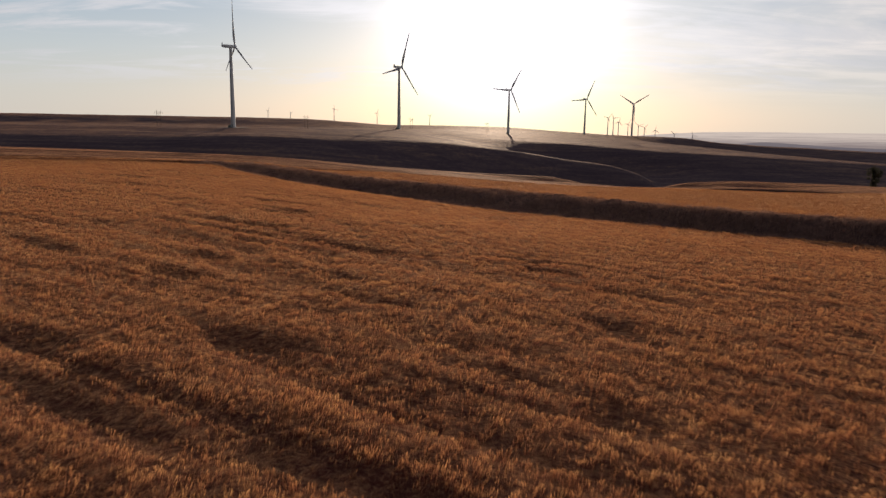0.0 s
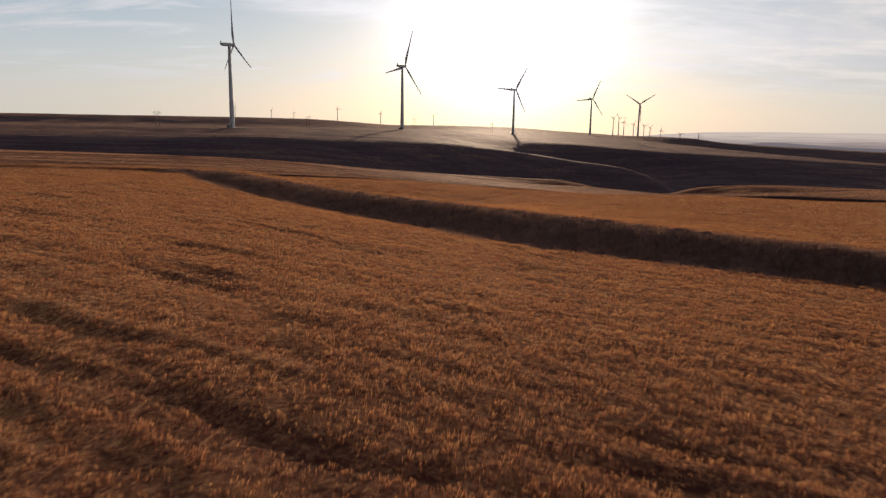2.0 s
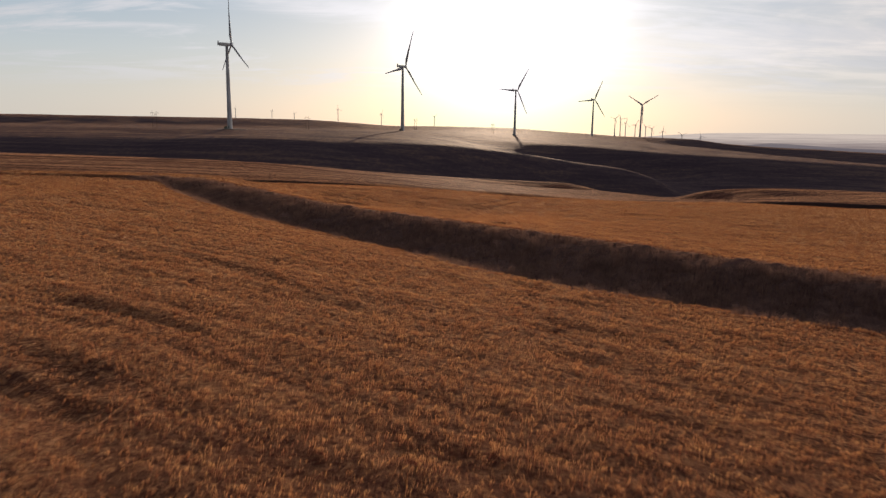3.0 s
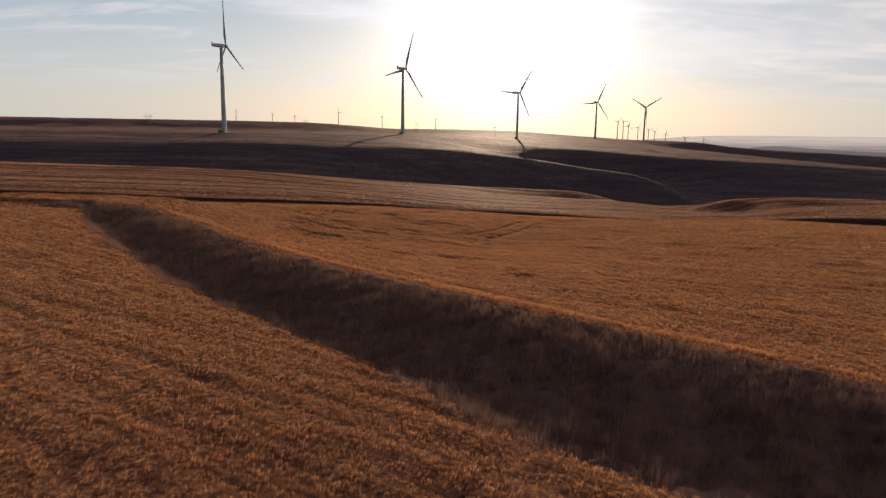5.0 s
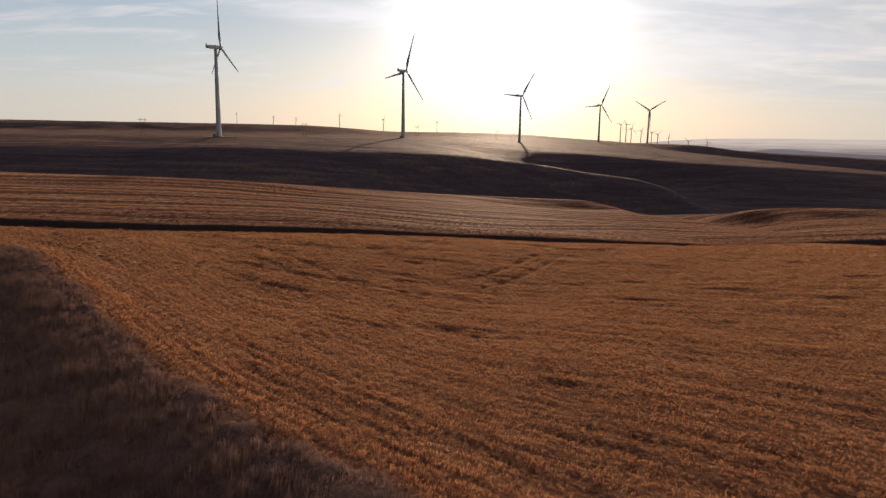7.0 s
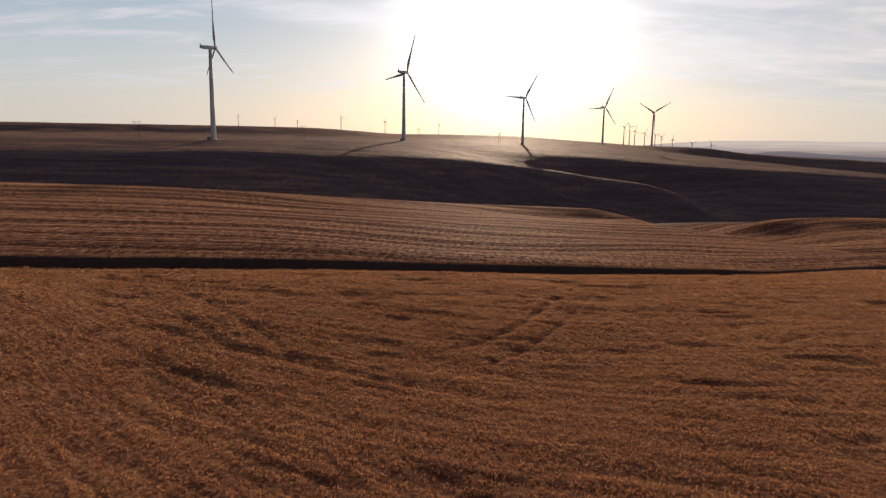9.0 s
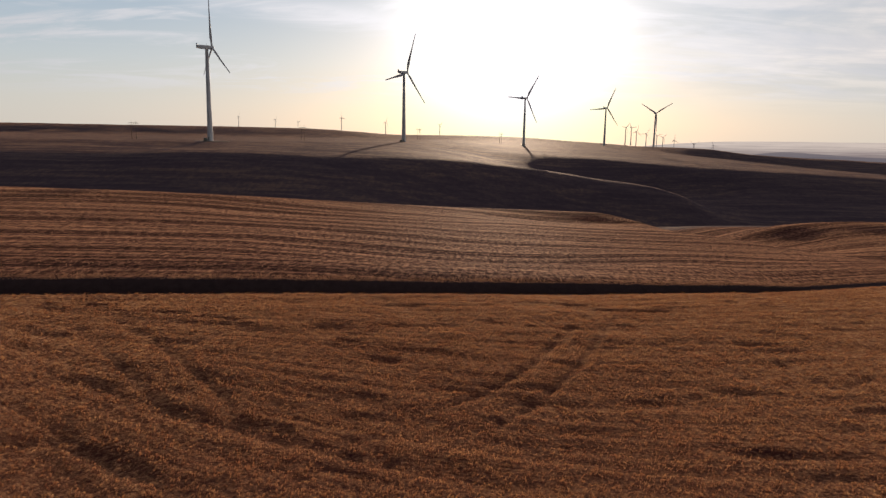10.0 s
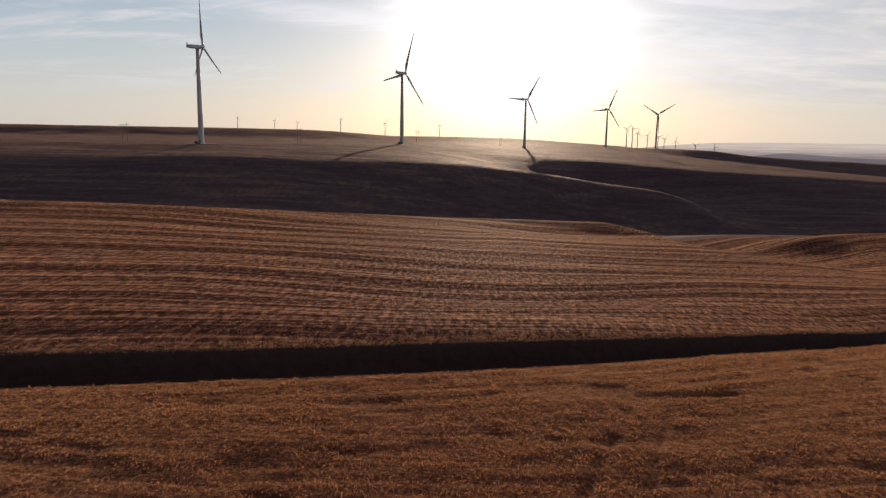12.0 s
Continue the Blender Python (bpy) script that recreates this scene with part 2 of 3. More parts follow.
def rough_material(name, dark, pale, scale, rough=0.9):
    mat, n = material(name)
    place = n.add("ShaderNodeTexCoord").outputs["Object"]
    f = n.noise(place, scale, 6.0, 0.65)
    finish(n, n.ramp(f, (0.32, dark), (0.68, pale)), rough, bump=f, strength=0.4, distance=0.03)
    return mat


LAND = land_material()
# the wheat's stalk tone also holds the shade between the stalks
WHEAT = straw_material("ripe_wheat", (0.27, 0.109, 0.051), (0.415, 0.194, 0.083), (0.585, 0.337, 0.142), 0.72, stalk_shade=(0.078, 0.022, 0.018, 1))
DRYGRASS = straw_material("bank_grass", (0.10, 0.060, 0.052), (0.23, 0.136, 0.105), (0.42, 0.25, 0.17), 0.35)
STUBBLE = straw_material("cut_stubble", (0.14, 0.072, 0.045), (0.30, 0.160, 0.095), (0.50, 0.29, 0.17), 0.6)
WHITE = steel_material("white_turbine_paint", (0.48, 0.48, 0.49), 0.65)
GREY = steel_material("grey_cabinet_paint", (0.12, 0.14, 0.12), 0.5, 0.3)
CONCRETE = rough_material("concrete", (0.22, 0.21, 0.20), (0.40, 0.39, 0.36), 3.0)
GRAVEL = rough_material("gravel", (0.05, 0.040, 0.034), (0.13, 0.105, 0.085), 6.0)
TIMBER = rough_material("weathered_timber", (0.07, 0.05, 0.035), (0.16, 0.12, 0.085), 5.0)
CERAMIC = steel_material("brown_ceramic", (0.12, 0.06, 0.04), 0.3)
BARK = rough_material("bark", (0.03, 0.023, 0.018), (0.10, 0.075, 0.055), 8.0)
LEAF = straw_material("dark_leaves", (0.040, 0.040, 0.028), (0.065, 0.064, 0.042), (0.10, 0.10, 0.06), 0.3)


# ---- the lie of the land ----
def slopes(xs, vs):
    """Slopes of a curve that never overshoots its knots; knots along the first axis."""
    h = np.diff(xs, axis=0)
    d = np.diff(vs, axis=0) / h
    m = np.zeros_like(vs * 1.0 + xs * 0.0)
    a, b = d[:-1], d[1:]
    ok = a * b > 0
    wa, wb = h[:-1] + 2 * h[1:], 2 * h[:-1] + h[1:]
    m[1:-1] = np.where(ok, (wa + wb) / np.where(ok, wa / np.where(ok, b, 1) * 1.0 + wb / np.where(ok, a, 1), 1), 0)
    m[0], m[-1] = d[0], d[-1]
    return m


def along(knots, x):
    """A smooth curve through (x, value) knots, level beyond its ends."""
    xs = np.array([k[0] for k in knots], float)
    vs = np.array([k[1] for k in knots], float)
    m = slopes(xs, vs)
    x = np.clip(x, xs[0], xs[-1])
    i = np.clip(np.searchsorted(xs, x, side="right") - 1, 0, len(xs) - 2)
    h = xs[i + 1] - xs[i]
    t = (x - xs[i]) / h
    return ((1 + 2 * t) * (1 - t) ** 2 * vs[i] + t * (1 - t) ** 2 * h * m[i] + t * t * (3 - 2 * t) * vs[i + 1] + t * t * (t - 1) * h * m[i + 1])


# plan lines: crest and foot of the grass bank, edge of the wheat, brink of the stubble field
def bank_crest(x):
    return along([(-90, 134), (-45, 131), (-36, 127), (-29, 119), (-22, 110.5), (-15, 101.5), (-8, 94), (0, 87), (9, 79.5), (20, 70), (38, 58), (90, 28)], x)


def bank_foot(x):
    return along([(-90, 131), (-43, 128), (-36, 118), (-27, 105.4), (-19, 95.2), (-14, 90.1), (-7, 83.2), (-4, 80.2), (0, 75.7), (3, 72.4), (6, 69.8), (11, 66.6), (19, 62.0), (25, 59.2), (32, 55.8), (40, 52), (90, 24.5)], x)


def wheat_edge(x):
    return along([(-120, 148), (-60, 155), (-25, 163), (-14, 166.4), (1, 172.4), (10, 177.2), (20, 182.6), (32, 189), (44, 193.8), (56, 199.5), (70, 204.5), (90, 208.5), (120, 212.5), (200, 222)], x)


def stubble_brink(x):
    return along([(-120, 153), (-60, 161), (-30, 169.8), (-17, 174), (1, 183.3), (10, 186.9), (20, 191.1), (32, 197), (44, 202.6), (56, 207.2), (70, 211), (90, 216), (120, 222), (200, 235)], x)


def stubble_crest(x):
    return along([(-300, 270), (-109, 299), (-75, 306), (-35, 340), (1, 362), (44, 382), (62, 385), (80, 372), (100, 360), (137, 362), (260, 372)], x)


SINK = 0.20          # the sheet lies this far under the tips of the wheat


def heights(x, y):
    """Height of the ground sheet: cross-sections from the lines of the plan, one behind the other."""
    one = np.ones_like(x)
    c, f, e, t, k = bank_crest(x), bank_foot(x), wheat_edge(x), stubble_brink(x), stubble_crest(x)
    bank = along([(-60, 0.0), (-43, 0.15), (-34, 1.0), (90, 1.0)], x)
    ditch = along([(-120, 1.0), (45, 1.0), (60, 0.3), (76, 0.3), (96, 0.8), (200, 1.0)], x)
    edge_z = along([(-120, -1.9), (-60, -3.3), (-40, -4.3), (-25, -4.9), (-14, -5.5), (1, -6.7), (10, -7.75), (20, -8.84), (32, -10.0), (44, -10.8), (56, -11.45), (70, -11.7), (90, -12.9), (120, -15.9), (200, -23)], x)
    brink_z = along([(-120, -1.9), (-60, -3.4), (-42, -4.5), (-30, -5.1), (-17, -5.9), (1, -7.9), (10, -8.6), (20, -9.5), (32, -10.8), (44, -11.9), (56, -12.85), (70, -12.8), (90, -12.7), (120, -13.7), (200, -18)], x)
    crest_z = along([(-300, -3), (-109, -8), (-75, -9.6), (-35, -14.7), (1, -18.4), (44, -21.6), (60, -22.3), (74, -24.4), (88, -27.2), (104, -28.0), (115, -25.8), (127, -23.3), (140, -22.3), (155, -21.8), (189, -22.5), (260, -25)], x)
    foot_z = along([(-60, -1.4), (-36, -1.7), (-20, -1.9), (-8, -2.1), (11, -2.2), (30, -2.5), (90, -4)], x) - SINK
    rows = [
        (-400 * one, 1.0 * one),
        (-60 * one, along([(-90, 3.2), (-15, 1.6), (15, 0.7), (90, -2.5)], x)),
        (4 * one, along([(-90, 3.0), (-40, 1.9), (-15, 1.35), (0, 0.95), (15, 0.35), (40, -1.0), (90, -3.0)], x)),
        (np.minimum(34, f - 14), along([(-90, 2.6), (-40, 1.6), (-13, 0.95), (0, 0.42), (12, -0.3), (40, -1.7), (90, -3.4)], x)),
        (np.minimum(56, f - 8), along([(-90, 1.6), (-40, 0.9), (-15, 0.1), (0, -1.1), (11, -1.75), (20, -2.1), (40, -2.6), (90, -3.8)], x)),
        (f - 1.5, foot_z),
        (f + 2.0, foot_z - 0.75 * bank),
        (c - 1.2, -1.75 + 0 * one - (1 - bank) * 0.1),
        (c + 1.2, -1.42 * one),
        (c + 6.5, -2.35 + 0.6 * (1 - bank)),
        (along([(-120, 139), (-40, 142), (-30, 141), (-22, 136), (-15, 130), (-8, 122.5), (0, 116), (9, 109), (20, 106), (40, 101), (90, 95)], x),
         along([(-120, -1.0), (-40, -1.8), (-30, -3.0), (-22, -4.2), (-15, -4.7), (-8, -4.5), (0, -4.8), (9, -4.2), (20, -4.5), (40, -5.2), (90, -7)], x) - SINK),
        (e - 33 + along([(-120, 28), (-40, 20), (-25, 14), (-15, 9), (0, 0), (90, 0)], x),
         along([(-120, -1.5), (-40, -2.9), (-25, -4.3), (-15, -4.7), (0, -6.2), (11, -7.2), (34, -8.2), (90, -10)], x) - SINK),
        (e - 4 - 8 * along([(-120, 0), (-40, 0.3), (0, 1.0), (90, 1.0)], x),
         along([(-120, -1.7), (-60, -3.0), (-40, -3.9), (-25, -4.6), (-15, -4.9), (-3, -5.9), (13, -7.5), (20, -8.2), (40, -9.4), (60, -10.4), (90, -11.6), (120, -14.3)], x) - SINK),
        (e, edge_z - SINK),
        (e + 1.8, edge_z - SINK - 0.25 - 1.0 * ditch),
        (t - 2.4, brink_z - 0.15 - 2.9 * ditch),
        (t - 0.3, brink_z - 0.12 * one),
        (t + 2.5, brink_z + 0.05 * one),
        (t + 30, along([(-120, -3.4), (-66, -5.0), (-35, -6.4), (-22, -7.7), (1, -10.8), (16, -12.0), (45, -13.2), (70, -15.0), (90, -16.0), (120, -17.5), (200, -24)], x)),
        (256 + 0 * one, along([(-120, -6.6), (-66, -8.3), (-35, -10.2), (-9, -11.9), (1, -12.9), (16, -14.0), (45, -15.6), (70, -16.8), (100, -18.2), (130, -20.2), (200, -25)], x)),
        (k - 52, along([(-300, -3.4), (-109, -7.9), (-75, -9.4), (-35, -13.2), (1, -16.6), (16, -17.6), (30, -19.0), (44, -20.2), (62, -21.1), (80, -21.4), (100, -23.0), (120, -25.2), (140, -25.4), (200, -25.0)], x)),
        (k - 20, along([(-300, -3.2), (-109, -8.0), (-75, -9.6), (-35, -14.2), (1, -18.0), (20, -20.8), (44, -23.5), (62, -24.4), (80, -25.0), (100, -27.0), (112, -27.2), (122, -26.2), (140, -24.0), (200, -23.8)], x)),
        (k, crest_z),
        (k + 26, crest_z - 5.0),
        (along([(-500, 395), (-100, 410), (0, 445), (100, 470), (150, 478), (200, 480), (500, 500)], x),
         along([(-500, -23), (-100, -27), (0, -34), (100, -39.5), (150, -39), (200, -40), (500, -55)], x)),
        (along([(-500, 480), (-100, 490), (0, 525), (100, 560), (150, 575), (200, 585), (500, 585)], x),
         along([(-500, -32), (-100, -33), (0, -43), (60, -50), (100, -55), (150, -57), (200, -60), (300, -63), (500, -70)], x)),
        (along([(-500, 612), (-275, 603), (-176, 605), (-81, 622), (-8, 640), (44, 660), (114, 670), (160, 665), (186, 660), (240, 652), (300, 650), (500, 650)], x),
         along([(-500, -9.5), (-275, -9.0), (-176, -6.6), (-81, -8.3), (-8, -10.7), (44, -16.2), (80, -21.0), (114, -26.0), (160, -31.5), (186, -38.6), (200, -45.5), (215, -50), (250, -53), (300, -53), (500, -60)], x)),
        (along([(-500, 660), (-176, 662), (-81, 690), (-8, 700), (44, 720), (114, 750), (160, 750), (220, 735), (300, 720), (500, 715)], x),
         along([(-500, -5), (-176, -4.2), (-81, -5.4), (-8, -11), (44, -21), (114, -37), (160, -42), (215, -45), (300, -42), (500, -50)], x)),
        (along([(-500, 712), (-213, 713), (-58, 860), (50, 880), (126, 880), (221, 840), (315, 800), (410, 800), (900, 780)], x),
         along([(-500, -1.5), (-213, -1.4), (-58, -4.2), (50, -15), (126, -15.6), (221, -20.5), (315, -25.5), (410, -28.5), (500, -33), (900, -58)], x)),
        (along([(-700, 800), (-213, 780), (-58, 925), (50, 1000), (122, 1130), (325, 1430), (484, 1600), (1200, 1560)], x),
         along([(-700, -3), (-213, -2), (-58, -3.1), (50, -10), (122, -13.5), (325, -18.5), (420, -25), (520, -38), (700, -60), (1200, -78)], x)),
        (along([(-700, 1000), (-300, 980), (-58, 1020), (50, 1150), (122, 1299), (325, 1605), (484, 1787), (1200, 1750)], x),
         along([(-700, -6), (-300, -5), (-58, -3.3), (50, -9), (122, -12.5), (325, -15.6), (484, -19.4), (600, -22), (700, -33), (800, -39), (1200, -53)], x)),
        (2000 * one, along([(-1600, -14), (-700, -12), (-460, -13), (-184, -14), (0, -12), (207, -14), (368, -20), (575, -34), (800, -70), (1600, -110)], x)),
        (2330 * one, along([(-1600, 18), (-700, 15), (-460, 12.5), (-345, 6), (-184, -3.5), (0, -3), (207, -5.5), (368, -15), (575, -28), (800, -66), (1100, -88), (1600, -118)], x)),
        (3400 * one, along([(-2400, 2), (-1100, 7), (-540, 2), (-340, -12), (0, -12), (500, -26), (860, -66), (1250, -130), (2400, -170)], x)),
        (4200 * one, along([(-2800, -5), (0, -22), (900, -60), (1500, -180), (3000, -200)], x)),
        (4900 * one, along([(-3400, 0), (0, -26), (900, -60), (1500, -190), (3400, -200)], x)),
    ]
    ys = np.stack([r[0] + 0 * x for r in rows])
    for i in range(1, len(ys)):
        ys[i] = np.maximum(ys[i], ys[i - 1] + 0.6)
    zs = np.stack([r[1] + 0 * x for r in rows])
    m = slopes(ys, zs)
    i = np.clip((ys <= y).sum(0) - 1, 0, len(rows) - 2)
    j = np.arange(len(x))
    h = ys[i + 1, j] - ys[i, j]
    s = np.clip((y - ys[i, j]) / h, 0, 1)
    return ((1 + 2 * s) * (1 - s) ** 2 * zs[i, j] + s * (1 - s) ** 2 * h * m[i, j] + s * s * (3 - 2 * s) * zs[i + 1, j] + s * s * (s - 1) * h * m[i + 1, j])


def lattice(x, y, seed):
    """Smooth value noise between 0 and 1."""
    i, j = np.floor(x).astype(np.int64), np.floor(y).astype(np.int64)
    u, v = x - i, y - j
    u, v = u * u * (3 - 2 * u), v * v * (3 - 2 * v)

    def at(a, b):
        q = (a * 374761393 + b * 668265263 + seed * 1442695041) & 0xFFFFFFFF
        q = ((q ^ (q >> 13)) * 1274126177) & 0xFFFFFFFF
        return ((q ^ (q >> 16)) & 0xFFFF) / 65535.0

    return (at(i, j) * (1 - u) + at(i + 1, j) * u) * (1 - v) + (at(i, j + 1) * (1 - u) + at(i + 1, j + 1) * u) * v


def ragged(x, y):
    return (lattice(x * 0.45, y * 0.45, 5) - 0.5) * 1.6 + (lattice(x * 1.7, y * 1.7, 6) - 0.5) * 0.6


# wheel tracks through the ripe wheat: each a line of (x, y)
TRACKS = [
    [(16.5, 168), (15.6, 165.5), (10.5, 152.5), (6.1, 143.5), (3.4, 139.5)],
    [(11.6, 163), (10.5, 160.5), (6.4, 150.5), (2.9, 144.5), (0.5, 141.5)],
    [(-25, 152.6), (-23.4, 151.0), (-18.0, 145.2), (-13.8, 140.3), (-10.2, 135.2)],
    [(-27, 150.2), (-23.7, 146.5), (-16.6, 138.5), (-13.7, 135.5)],
    [(-9.1, 13.0), (-4.7, 10.4), (-1.1, 9.0), (0.3, 8.2)],
    [(-15.5, 37.3), (-12.2, 34.9), (-6.8, 32.4), (-2.8, 30.0), (-0.3, 29.0)],
]


# short holes where the crop lies flat
LAID = [
    [(27, 155.7), (27.7, 152.9)], [(28.9, 149.6), (32.8, 152.6)], [(18.6, 157.9), (19.9, 156.8)], [(38, 169.1), (40.3, 169.2)],
    [(44, 170.8), (45.5, 170.7)], [(36, 153), (38.5, 152)], [(-24.4, 135.4), (-22, 139.3)], [(-20.4, 130.6), (-18, 132)],
    [(-16.5, 131.5), (-15, 130.6)], [(-10.1, 126.9), (-9, 126)], [(-5.2, 131.6), (-3.6, 131.2)], [(-15.8, 139.2), (-14.2, 138.6)],
    [(-3.6, 21.5), (-2, 20.3), (-0.6, 19.7)], [(12.6, 169), (14, 166.5)],
]


def trodden(x, y):
    """1 in the wheel tracks and laid holes, 0 beside them."""
    best = np.full(x.shape, 9.0)
    for line in TRACKS + LAID:
        for (ax, ay), (bx, by) in zip(line, line[1:]):
            dx, dy = bx - ax, by - ay
            q = np.clip(((x - ax) * dx + (y - ay) * dy) / (dx * dx + dy * dy), 0, 1)
            best = np.minimum(best, np.hypot(x - ax - q * dx, y - ay - q * dy))
    return np.clip(1.4 - best / 0.34, 0, 1) * (0.35 + 0.65 * lattice(x * 0.8, y * 0.8, 77) ** 0.5)


def zones(x, y):
    """Shares of wheat, stubble, grass and ditch soil."""
    q = ragged(x, y)
    c, f, e, t = bank_crest(x), bank_foot(x), wheat_edge(x), stubble_brink(x)
    step = lambda v, w: np.clip(v / w + 0.5, 0, 1)
    fade = along([(-62, 0.0), (-50, 0.0), (-44, 1.0), (90, 1.0)], x)
    grass = step(y - f - 1.9 * q, 1.6) * step(c + 1.4 + q - y, 1.2) * fade
    wheat = step(e + 0.5 * q - y, 0.5) * (1 - grass)
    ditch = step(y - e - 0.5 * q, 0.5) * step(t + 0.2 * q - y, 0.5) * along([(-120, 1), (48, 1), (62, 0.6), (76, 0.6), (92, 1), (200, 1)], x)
    stub = step(y - t, 0.5) * step(stubble_crest(x) + along([(62, 30), (84, 84), (126, 84), (150, 30)], x) - y, 24)
    return wheat, stub, grass, ditch


def across_rows(x, y):
    """Distance across the drill rows, which follow the bank in the wheat and run straight in the stubble."""
    c, t = bank_crest(x), stubble_brink(x)
    blend = np.clip((y - c) / np.maximum(wheat_edge(x) - c, 5), 0, 1)
    return np.where(y < c, y + 0.55 * x - 90, np.where(y < t, blend * 84, y - 182.4 - 0.295 * x))


def creases(x, s):
    """Thin broken hollows that run with the rows, where the crop has parted."""
    line = 1 - np.abs(2 * lattice(x * 0.09, s * 0.45 + 0.05 * x, 18) - 1)
    gap = np.clip(line - 0.84, 0, 0.1) * 10 * np.clip(lattice(x * 0.2, s * 0.35, 19) * 3 - 1.2, 0, 1)
    hair = 1 - np.abs(2 * lattice(x * 0.16, s * 1.1, 20) - 1)
    return np.clip(gap + 0.6 * np.clip(hair - 0.8, 0, 0.1) * 10 * np.clip(lattice(x * 0.3, s * 0.5, 22) * 3 - 1.4, 0, 1), 0, 1)


def furrows(x, y):
    """1 in the open gaps between the drilled ranks beside the bank, 0 on the ranks."""
    beyond = np.clip(y - bank_crest(x), 0, 60)
    reach = along([(-40, 34.0), (-12, 26.0), (2, 12.0), (60, 8.0)], x)
    gap = np.clip(np.sin(2 * np.pi * (0.8 * beyond + 0.08 * x + 0.7 * lattice(x * 0.2, y * 0.2, 24)) / 1.3), 0, 1) ** 1.5
    return gap * np.exp(-beyond / reach) * (beyond > 0) * np.clip(2.2 * lattice(x * 0.25, beyond * 0.3, 25) - 0.25, 0, 1)


def crop_relief(x, y):
    """Lumps, hollows and rows of the canopy, in metres."""
    s = across_rows(x, y)
    lumps = (lattice(x * 0.9, s * 1.3, 11) - 0.5) * 0.06 + (lattice(x * 2.2, y * 2.6, 12) - 0.5) * 0.05
    swell = (lattice(x * 0.13, s * 0.85, 13) - 0.5) * 0.14 + (lattice(x * 0.06, s * 0.45, 15) - 0.5) * 0.08
    wave = np.sin(2 * np.pi * (s + 1.6 * lattice(x * 0.11, y * 0.11, 16)) / 1.9) * lattice(x * 0.25, s * 0.4, 17)
    laid = np.clip(lattice(x * 0.22, s * 0.8, 14) - 0.80, 0, 1) * -1.1
    swell = np.where(y < bank_crest(x), 0.55, 1.0) * swell
    return lumps + swell + 0.04 * wave - 0.34 * furrows(x, y) + laid - 0.15 * creases(x, s) - 0.23 * trodden(x, y)


def part(name, bm, mat, parent=None, label="", smooth=True):
    me = bpy.data.meshes.new(name)
    bm.to_mesh(me)
    bm.free()
    if smooth:
        me.shade_smooth()
    me.materials.append(mat)
    ob = new(name, me)
    ob.parent = parent
    if label:
        tagged(ob, label)
    return ob


def from_arrays(name, verts, faces, mat, smooth=False):
    """A mesh from arrays of points and of equal-sided faces."""
    me = bpy.data.meshes.new(name)
    sides = faces.shape[1]
    me.vertices.add(len(verts))
    me.vertices.foreach_set("co", verts.astype(np.float32).ravel())
    me.loops.add(faces.size)
    me.loops.foreach_set("vertex_index", faces.astype(np.int32).ravel())
    me.polygons.add(len(faces))
    me.polygons.foreach_set("loop_start", np.arange(0, faces.size, sides, dtype=np.int32))
    me.polygons.foreach_set("use_smooth", np.full(len(faces), smooth))
    me.update(calc_edges=True)
    me.materials.append(mat)
    return new(name, me)


def build_ground():
    near = np.arange(-12, 190, 0.42)
    mid = [190.0]
    while mid[-1] < 4900:
        mid.append(mid[-1] + 0.5 + (mid[-1] - 190) * 0.0125)
    mid[-1] = 4900
    ys = np.concatenate([np.linspace(-400, -14, 24), near, mid])
    q = np.linspace(-1, 1, 345)
    us = np.sign(q) * (0.30 * np.abs(q) + 0.70 * np.abs(q) ** 2.6)
    wide = 118 + 0.76 * np.maximum(ys, 0)
    x = (us[None, :] * wide[:, None]).ravel()
    y = np.repeat(ys, len(us))
    z = heights(x, y)
    wheat, stub, grass, ditch = zones(x, y)
    close = np.clip((110 - np.abs(x)) / 30, 0, 1) * (y > -12) * (y < 200)
    z += crop_relief(x, y) * wheat * close
    s = across_rows(x, y)
    z += close * grass * ((lattice(x * 1.6, y * 1.6, 21) - 0.5) * 0.4 + (lattice(x * 0.6, y * 0.6, 23) - 0.5) * 0.3)
    z += stub * np.clip((420 - y) / 100, 0, 1) * ((lattice(x * 0.015, s * 0.5, 31) - 0.5) * 0.1 + (lattice(x * 0.5, s * 1.1, 32) - 0.5) * 0.10)
    far = np.clip((y - 420) / 200, 0, 1) * np.clip((4600 - y) / 800, 0, 1)
    z += far * ((lattice(x * 0.012, y * 0.02, 41) - 0.5) * 1.6 + (lattice(x * 0.04, y * 0.06, 42) - 0.5) * 0.35)
    r, c = len(ys), len(us)
    i = (np.arange(r - 1)[:, None] * c + np.arange(c - 1)[None, :]).ravel()
    ground = from_arrays("ground", np.stack([x, y, z], 1), np.stack([i, i + 1, i + c + 1, i + c], 1), LAND, True)
    me = ground.data
    zone = me.attributes.new("zone", "FLOAT_COLOR", "POINT")
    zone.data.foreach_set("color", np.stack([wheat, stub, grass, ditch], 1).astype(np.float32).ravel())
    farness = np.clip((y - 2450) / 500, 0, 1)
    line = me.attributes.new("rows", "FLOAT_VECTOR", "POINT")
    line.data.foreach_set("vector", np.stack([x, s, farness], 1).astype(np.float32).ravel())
    tagged(ground, "rolling farmland of wheat fields, stubble and fallow hills", "ground", kind="structure")
    return ground


